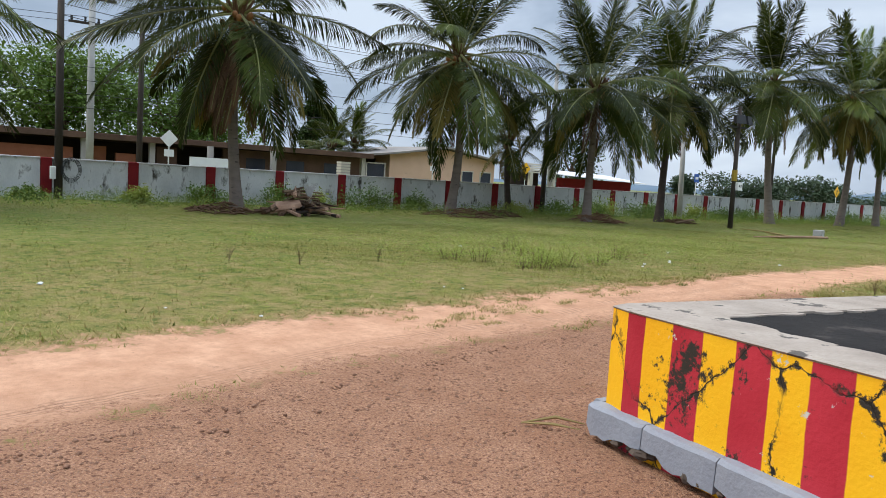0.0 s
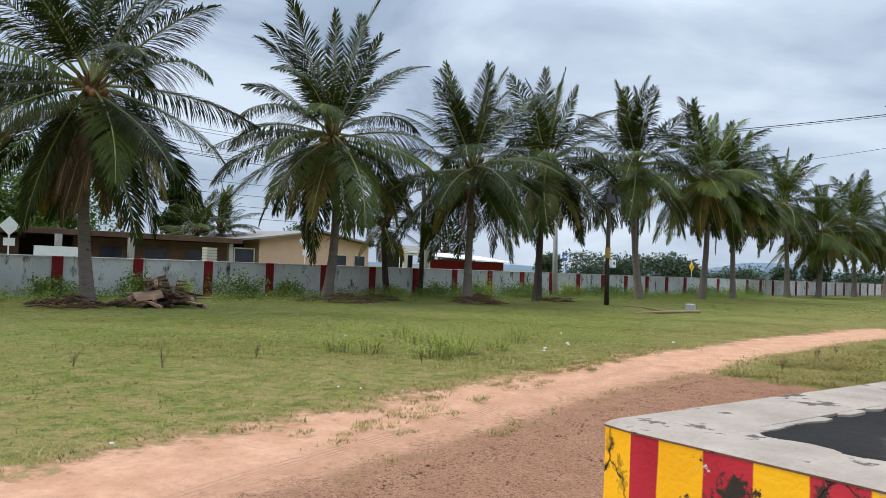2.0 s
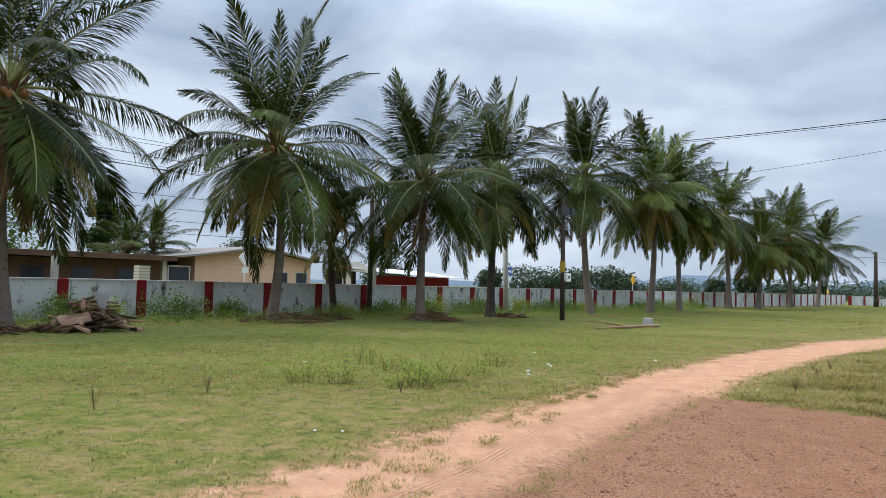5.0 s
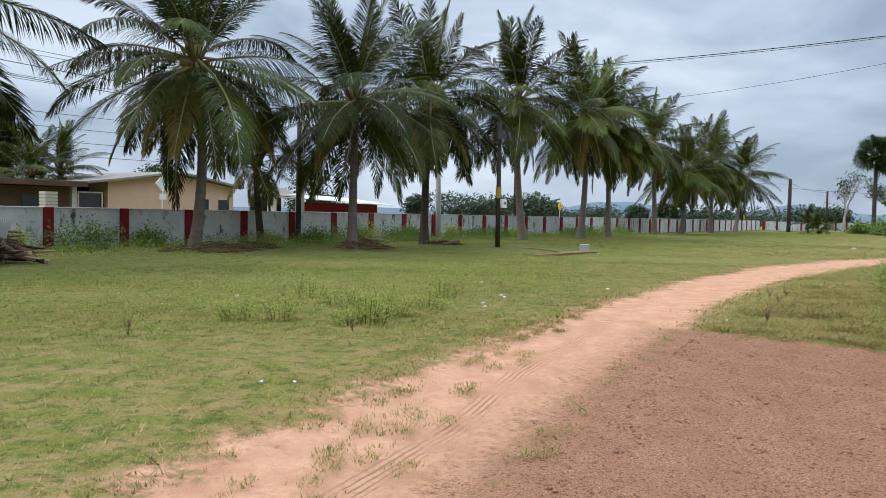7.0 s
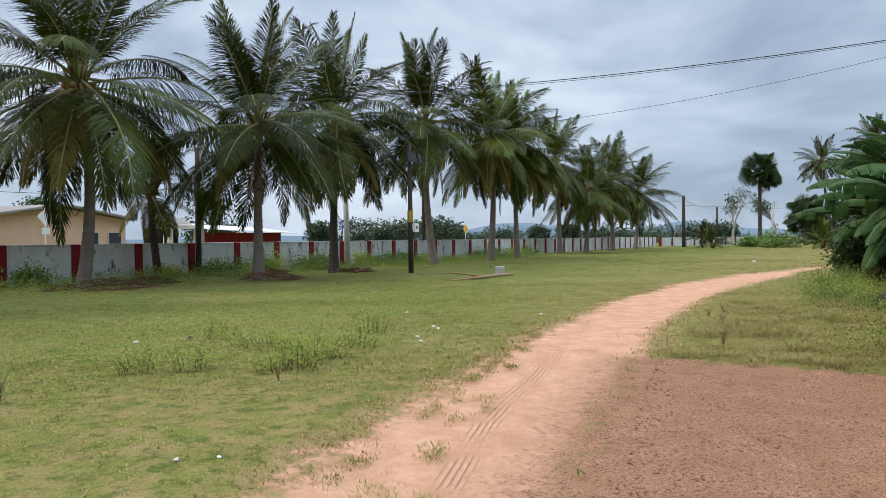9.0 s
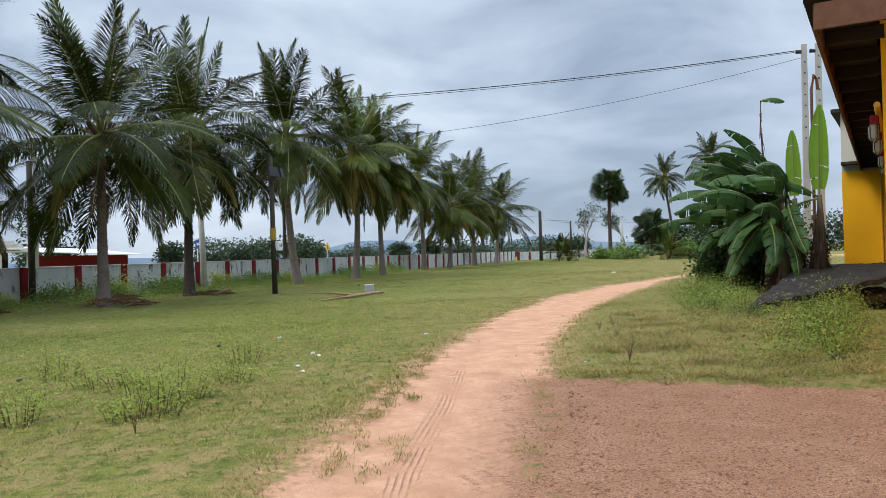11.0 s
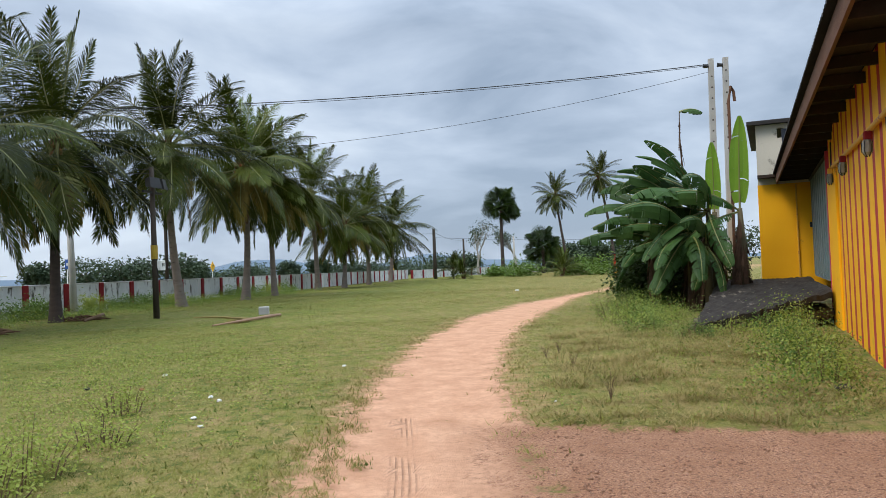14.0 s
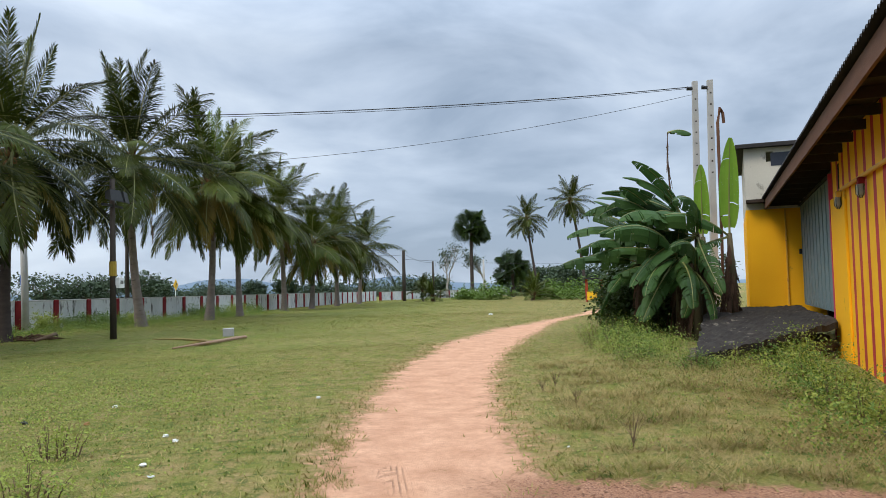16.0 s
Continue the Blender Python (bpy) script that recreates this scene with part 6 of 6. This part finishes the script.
def litter_mound(x, y, w, h, seed):
    rr, rng = random.Random(seed), np.random.default_rng(seed)
    m = thing("husk_mound", pose(x, y, 0), "low mound of dry brown palm litter", "debris", "litter mounds under palms")
    g = Geo()
    for k in range(80):
        a, q = rr.uniform(0, 6.28), w * 0.5 * math.sqrt(rr.random())
        z = h * (1 - (2 * q / w) ** 2) * rr.uniform(0.3, 1)
        t, l = rr.uniform(0, 3.14), rr.uniform(0.15, 0.5)
        g.tube([(q * math.cos(a) - l * math.cos(t), q * math.sin(a) - l * math.sin(t), max(0.02, z - 0.05)), (q * math.cos(a), q * math.sin(a), z + 0.05), (q * math.cos(a) + l * math.cos(t), q * math.sin(a) + l * math.sin(t), max(0.02, z - 0.04))], [0.012, 0.03, 0.01], 4)
    part("dry_litter", g, FROND_DRY, m)


litter_mound(11.2, 24.2, 2.4, 0.35, 1)
litter_mound(22.6, 25.4, 3.4, 0.4, 2)
litter_mound(29.2, 23.7, 2.4, 0.5, 3)
litter_mound(25.5, 26.5, 2.2, 0.25, 4)
litter_mound(36.4, 24.5, 1.6, 0.2, 5)

s = thing("fallen_branch", pose(0, 0, 0), "fallen dry palm stalk lying on the grass", "branch")
part("stalk", Geo().tube([(29.6, 15.7, 0.07), (31.6, 15.2, 0.12), (33.4, 15.3, 0.1), (34.9, 15.5, 0.06)], [0.025, 0.05, 0.06, 0.05], 7), HUSK, s)
part("side_stalk", Geo().tube([(31.8, 15.3, 0.1), (30.6, 16.0, 0.28), (29.8, 16.4, 0.32)], [0.05, 0.04, 0.015], 6), GRASS_B, s)
o = part("withered_frond", OLD[0], None, s)
o.matrix_basis = pose(32.4, 15.5, 0.12, 0, -20, 175) @ Matrix.Diagonal((0.62, 0.62, 0.22, 1))
k = thing("concrete_block", pose(36.5, 16.75, 0, 0, 0, 20), "small pale concrete block on the grass", "block")
part("block", Geo().box(-0.32, 0.32, -0.2, 0.2, -0.03, 0.3, 0.02), CONCRETE, k)
s = thing("fallen_branch", pose(0, 0, 0), "dark crooked stick at the foot of a palm", "branch")
part("stalk", Geo().tube([(34.9, 23.4, 0.05), (35.6, 23.2, 0.2), (36.5, 23.6, 0.22), (37.6, 24.2, 0.08)], [0.05, 0.07, 0.06, 0.03], 7), TWIG, s)


def litter(x, y, r, seed, mat=LITTER, label="crumpled white plastic litter in the grass"):
    rr = random.Random(seed)
    g = Geo().ball((0, 0, 0), 0.42 * r, 5, 7, 0.5, 0.45)
    o = part("litter", g, mat)
    o.location = (x, y, ground_z(x, y) + 0.015)
    tagged(o, label, "litter", "scattered litter")


for i, (x, y, r) in enumerate(((8.45, 7.5, 0.05), (8.62, 7.26, 0.04), (14.7, 8.92, 0.07), (16.27, 9.44, 0.08), (12.82, 12.82, 0.09), (15.1, 9.2, 0.08), (16.6, 9.7, 0.09), (19.0, 11.6, 0.09), (19.85, 8.86, 0.08), (16.0, 5.35, 0.04), (3.3, 9.1, 0.08), (53.8, 7.7, 0.35), (4.2, 6.9, 0.04), (5.0, 6.15, 0.05), (21.0, 4.6, 0.05), (20.7, 2.5, 0.07))):
    litter(x, y, r, 500 + i)
for i, (x, y, r) in enumerate(((17.6, 11.2, 0.1), (18.9, 3.1, 0.07), (17.2, 2.5, 0.08), (12.4, 11.8, 0.08))):
    litter(x, y, r, 540 + i, COCONUT, "small orange-brown scrap in the grass")
for i, (x, y, r) in enumerate(((16.5, 2.14, 0.22), (17.7, 12.1, 0.12), (13.5, 12.4, 0.1), (20.9, 3.0, 0.1))):
    litter(x, y, r, 560 + i, BLACK_METAL, "dark scrap lying in the grass")
rr = random.Random(12)
g = Geo()
g.tube([(0, 0, 0.02), (0.25, 0.05, 0.05), (0.45, 0.0, 0.02)], [0.006, 0.012, 0.004], 4)
g.tube([(0.02, 0, 0.02), (0.2, -0.08, 0.04), (0.38, -0.12, 0.02)], [0.006, 0.01, 0.004], 4)
tagged(part("dry_leaf", g, GRASS_B), "dry straw-coloured leaf strip on the gravel", "leaf").matrix_world = pose(5.2, 2.15, -0.03, 0, 0, -30)

# ---- clods, pebbles ----
CLODS = [Geo().ball((0, 0, 0), 1.0, 4, 6, 0.6, 0.3).mesh("clod", CLOD) for _ in range(4)]
for i in range(100):
    rr = random.Random(900 + i)
    if i < 30:
        t = rr.random()
        x, y = 2.6 + 3.2 * t + rr.gauss(0, 0.35), 1.7 + 2.2 * t + rr.gauss(0, 0.3)
    else:
        x, y = rr.uniform(2.5, 14.0), rr.uniform(-1.0, 5.5)
    if 5.0 < x < 11.0 and y < 2.0 or y > curve_y(x, PATH_RIGHT) - 0.2:
        continue
    o = tagged(new("clod", CLODS[i % 4]), "small dark lump of earth on the gravel", "earth clod", "clods on the track")
    r = rr.uniform(0.005, 0.012) if i > 6 else rr.uniform(0.012, 0.022)
    o.matrix_world = Matrix.Translation((x, y, ground_z(x, y) - 0.035 + r * 0.3)) @ Euler((0, 0, rr.uniform(0, 6))).to_matrix().to_4x4() @ Matrix.Scale(r, 4)


def scatter(n, box, rng, keep):
    x = rng.uniform(box[0], box[1], n)
    y = rng.uniform(box[2], box[3], n)
    k = keep(x, y)
    return x[k], y[k]


def pebbles():
    rng = np.random.default_rng(4)
    x, y = scatter(90000, (1.5, 16, -2, 7), rng, lambda a, b: (lambda s, r: rng.random(len(a)) < (r * 0.75 * (s < 0.3)) * np.clip(1.3 - np.hypot(a - 5, b - 3) / 14, 0.15, 1))(*ground_masks(a, b)))
    n = len(x)
    z = relief(x, y) - 0.045
    r = np.minimum(rng.gamma(1.4, 0.0046, n) + 0.0025, 0.022)
    base = np.array([(1, 0, 0), (0, 1, 0), (-1, 0, 0), (0, -1, 0), (0, 0, 0.8), (0, 0, -0.6)])
    jit = rng.uniform(0.6, 1.3, (n, 6, 3))
    co = (base[None] * jit) * r[:, None, None] + np.stack([x, y, z + 0.3 * r], 1)[:, None, :]
    k = (np.arange(n) * 6)[:, None]
    tr = np.concatenate([k + np.array(t) for t in ((0, 1, 4), (1, 2, 4), (2, 3, 4), (3, 0, 4), (1, 0, 5), (2, 1, 5), (3, 2, 5), (0, 3, 5))], 0)
    tagged(new("gravel", raw_mesh("gravel", co.reshape(-1, 3), tr, STONE)), "fine reddish gravel scattered over the ground", "gravel", kind="stuff")


pebbles()


# ---- grass ----
def blades(name, x, y, h, rng, mat, per, width, spread, lean=1.1):
    n = len(x) * per
    X, Y = np.repeat(x, per) + rng.normal(0, spread, n), np.repeat(y, per) + rng.normal(0, spread, n)
    H = np.repeat(h, per) * rng.uniform(0.5, 1.25, n)
    Z = relief(X, Y) - 0.02
    a = rng.uniform(0, 2 * np.pi, n)
    W = width * rng.uniform(0.6, 1.4, n)
    L = lean * H * rng.uniform(0.7, 2.2, n)
    H = H * rng.uniform(0.25, 1.0, n)
    p = np.stack([X, Y, Z], 1)
    s = np.stack([np.sin(a) * W, -np.cos(a) * W, 0 * W], 1)
    t = np.stack([np.cos(a) * L, np.sin(a) * L, H + 0.02], 1)
    co = np.stack([p - s, p + s, p + t], 1).reshape(-1, 3)
    return raw_mesh(name, co, np.arange(3 * n).reshape(-1, 3), mat)


def patch(x, y, f, ph):
    return 0.5 + 0.25 * (np.sin(x * f + ph) * np.cos(y * f * 1.3 + 2 * ph) + np.sin(x * f * 2.3 + y * f * 1.7 + ph) * 0.7)


def grass():
    rng = np.random.default_rng(9)

    def free(a, b):
        s, r = ground_masks(a, b)
        return np.clip(1.05 - 1.5 * np.maximum(s, r) + 0.9 * (patch(a, b, 3.1, 0.3) - 0.5) + 0.6 * (patch(a, b, 9.0, 1.3) - 0.5), 0, 1) * (s < 0.95) * (r < 0.9)

    def clear(a, b):
        u, v = (a - 17.73) * 0.9707 - (b - 1.315) * 0.2403, (a - 17.73) * 0.2403 + (b - 1.315) * 0.9707
        return ~((u > -2.7) & (v < 0.05) & (a < 42) & (v > -8)) & ~((a > 23.4) & (a < 33) & (b < 2.5 - (a - 23.4) * 0.2)) & (b < 29.8)
    zones = (("near", (0, 14, 3, 14), 60000, 0.022, 5, 0.0035, 0.03), ("mid", (8, 30, 2, 20), 70000, 0.030, 5, 0.005, 0.05), ("far", (2, 60, -3, 29.7), 55000, 0.045, 4, 0.010, 0.09), ("distant", (40, 132, -12, 29.5), 26000, 0.07, 3, 0.03, 0.2))
    for nm, box, n, h, per, w, sp in zones:
        x, y = scatter(n, box, rng, lambda a, b: (rng.random(len(a)) < free(a, b)) & clear(a, b))
        wet = patch(x, y, 0.45, 1.0)
        dry = rng.random(len(x)) < np.clip(0.9 - wet * 0.8 + 0.9 * (patch(x + 0.6 * np.sin(1.7 * y), 0.7 * y + 0.5 * np.sin(1.3 * x), 2.3, 0.7) - 0.5) + 0.25 * (y < 7) - 0.07 * np.clip(y - 8.5, 0, 8), 0.04, 0.8)
        hh = h * (0.6 + 1.0 * wet)
        if nm == "near":
            tu, tv = rng.uniform(6.6, 17, 55), rng.normal(0, 0.2, 55)
            tu, tv = np.repeat(tu, 22) + rng.normal(0, 0.11, 1210), np.repeat(tv, 22) + rng.normal(0, 0.045, 1210)
            x, y = np.concatenate([x, tu]), np.concatenate([y, curve_y(tu, [(6, 5.5), (7, 5.66), (8.8, 6.0), (11.5, 6.66), (15.4, 7.7), (18, 8.0)]) + tv])
            dry, hh = np.concatenate([dry, rng.random(len(tu)) < 0.55]), np.concatenate([hh, np.full(len(tu), h)])
        if nm == "mid":
            # rank straw tufts in the rough ground by the shed
            tu, tv = rng.uniform(14.6, 25, 420), rng.uniform(1.6, 5.4, 420)
            ok = (rng.random(420) < free(tu, tv)) & clear(tu, tv) & (patch(tu, tv, 1.6, 0.2) > 0.4)
            tu, tv = np.repeat(tu[ok], 26), np.repeat(tv[ok], 26)
            x, y = np.concatenate([x, tu + rng.normal(0, 0.10, len(tu))]), np.concatenate([y, tv + rng.normal(0, 0.10, len(tv))])
            dry, hh = np.concatenate([dry, rng.random(len(tu)) < 0.7]), np.concatenate([hh, rng.uniform(0.08, 0.17, len(tu))])
        for flag, mat, lb in ((~dry, GRASS_A, "short patchy green grass"), (dry, GRASS_B, "dry straw-coloured grass")):
            tagged(new("grass", blades("grass", x[flag], y[flag], hh[flag], rng, mat, per, w, sp)), lb, "grass", kind="stuff")
    # small broad-leaved weeds: rough growth by the shed, a damp middle of the field, the foot of the wall
    def weeds(n, box, density, h0, h1, per, size, far, mats):
        x, y = scatter(n, box, rng, lambda a, b: (rng.random(len(a)) < free(a, b) * np.clip(density(a, b), 0, 1)) & clear(a, b))
        m = len(x) * per
        hgt = rng.uniform(h0, h1, len(x)) * (0.5 + patch(x, y, 1.1, 0.4))
        c = np.stack([np.repeat(x, per) + rng.normal(0, far, m), np.repeat(y, per) + rng.normal(0, far, m), np.repeat(hgt, per) * rng.uniform(0.1, 1.0, m)], 1)
        c[:, 2] += relief(c[:, 0], c[:, 1])
        pick = rng.random(m)
        for k, (mat, lb) in enumerate(mats):
            flag = (pick >= k / len(mats)) & (pick < (k + 1) / len(mats))
            tagged(new("weeds", leaf_cloud("weeds", c[flag], size, mat, rng)), lb, "weeds", kind="stuff")

    pale, deep, dry = (LEAF_PALE, "pale green broad-leaved weeds among the grass"), (LEAF_BUSH, "darker green weeds among the grass"), (GRASS_B, "dry straw-coloured stalks among the weeds")
    weeds(7000, (14.6, 34, 0.4, 6.2), lambda a, b: (0.25 + 0.75 * np.clip((4.6 - b) / 2.5, 0, 1)) * (0.35 + patch(a, b, 1.3, 0.9)), 0.06, 0.34, 12, 0.026, 0.07, (pale, deep, dry))
    weeds(11000, (8, 30, 8, 17), lambda a, b: np.exp(-((b - 12.0) / 3.0) ** 2) * np.exp(-((a - 17) / 8) ** 2) * 2.4 * np.clip(patch(a, b, 0.8, 2.0) - 0.40, 0, 1), 0.08, 0.36, 13, 0.030, 0.08, (pale, pale, deep))
    weeds(2600, (10.5, 20.0, 8.2, 14.0), lambda a, b: 1.3 * np.exp(-((b - 10.9) / 1.8) ** 2) * np.clip(patch(a, b, 1.4, 0.6) - 0.35, 0, 1), 0.25, 0.60, 34, 0.027, 0.09, (pale, pale, pale, dry))
    # taller growth along the slab and the foot of the shed
    weeds(2600, (15.4, 33, -1.0, 4.6), lambda a, b: np.exp(-((b - (2.75 - 0.2476 * (a - 15.4))) / 0.5) ** 2) * (a < 23.5) + 0.9 * np.exp(-((b - (3.3 - 0.06 * (a - 24))) / 0.7) ** 2) * (a > 22.4), 0.25, 0.75, 30, 0.040, 0.10, (pale, deep, deep, pale))
    weeds(9000, (2, 70, 24, 29.7), lambda a, b: 0.8 * np.exp(-((b - 28.4) / 2.4) ** 2) + 0.2 * (patch(a, b, 0.9, 1.7) > 0.45), 0.12, 0.50, 11, 0.065, 0.14, (pale, deep, deep))
    weeds(16000, (3, 50, 6, 26), lambda a, b: 1.1 * np.clip(patch(a, b, 0.7, 4.0) - 0.42, 0, 1), 0.015, 0.06, 9, 0.026, 0.07, (pale,))


grass()
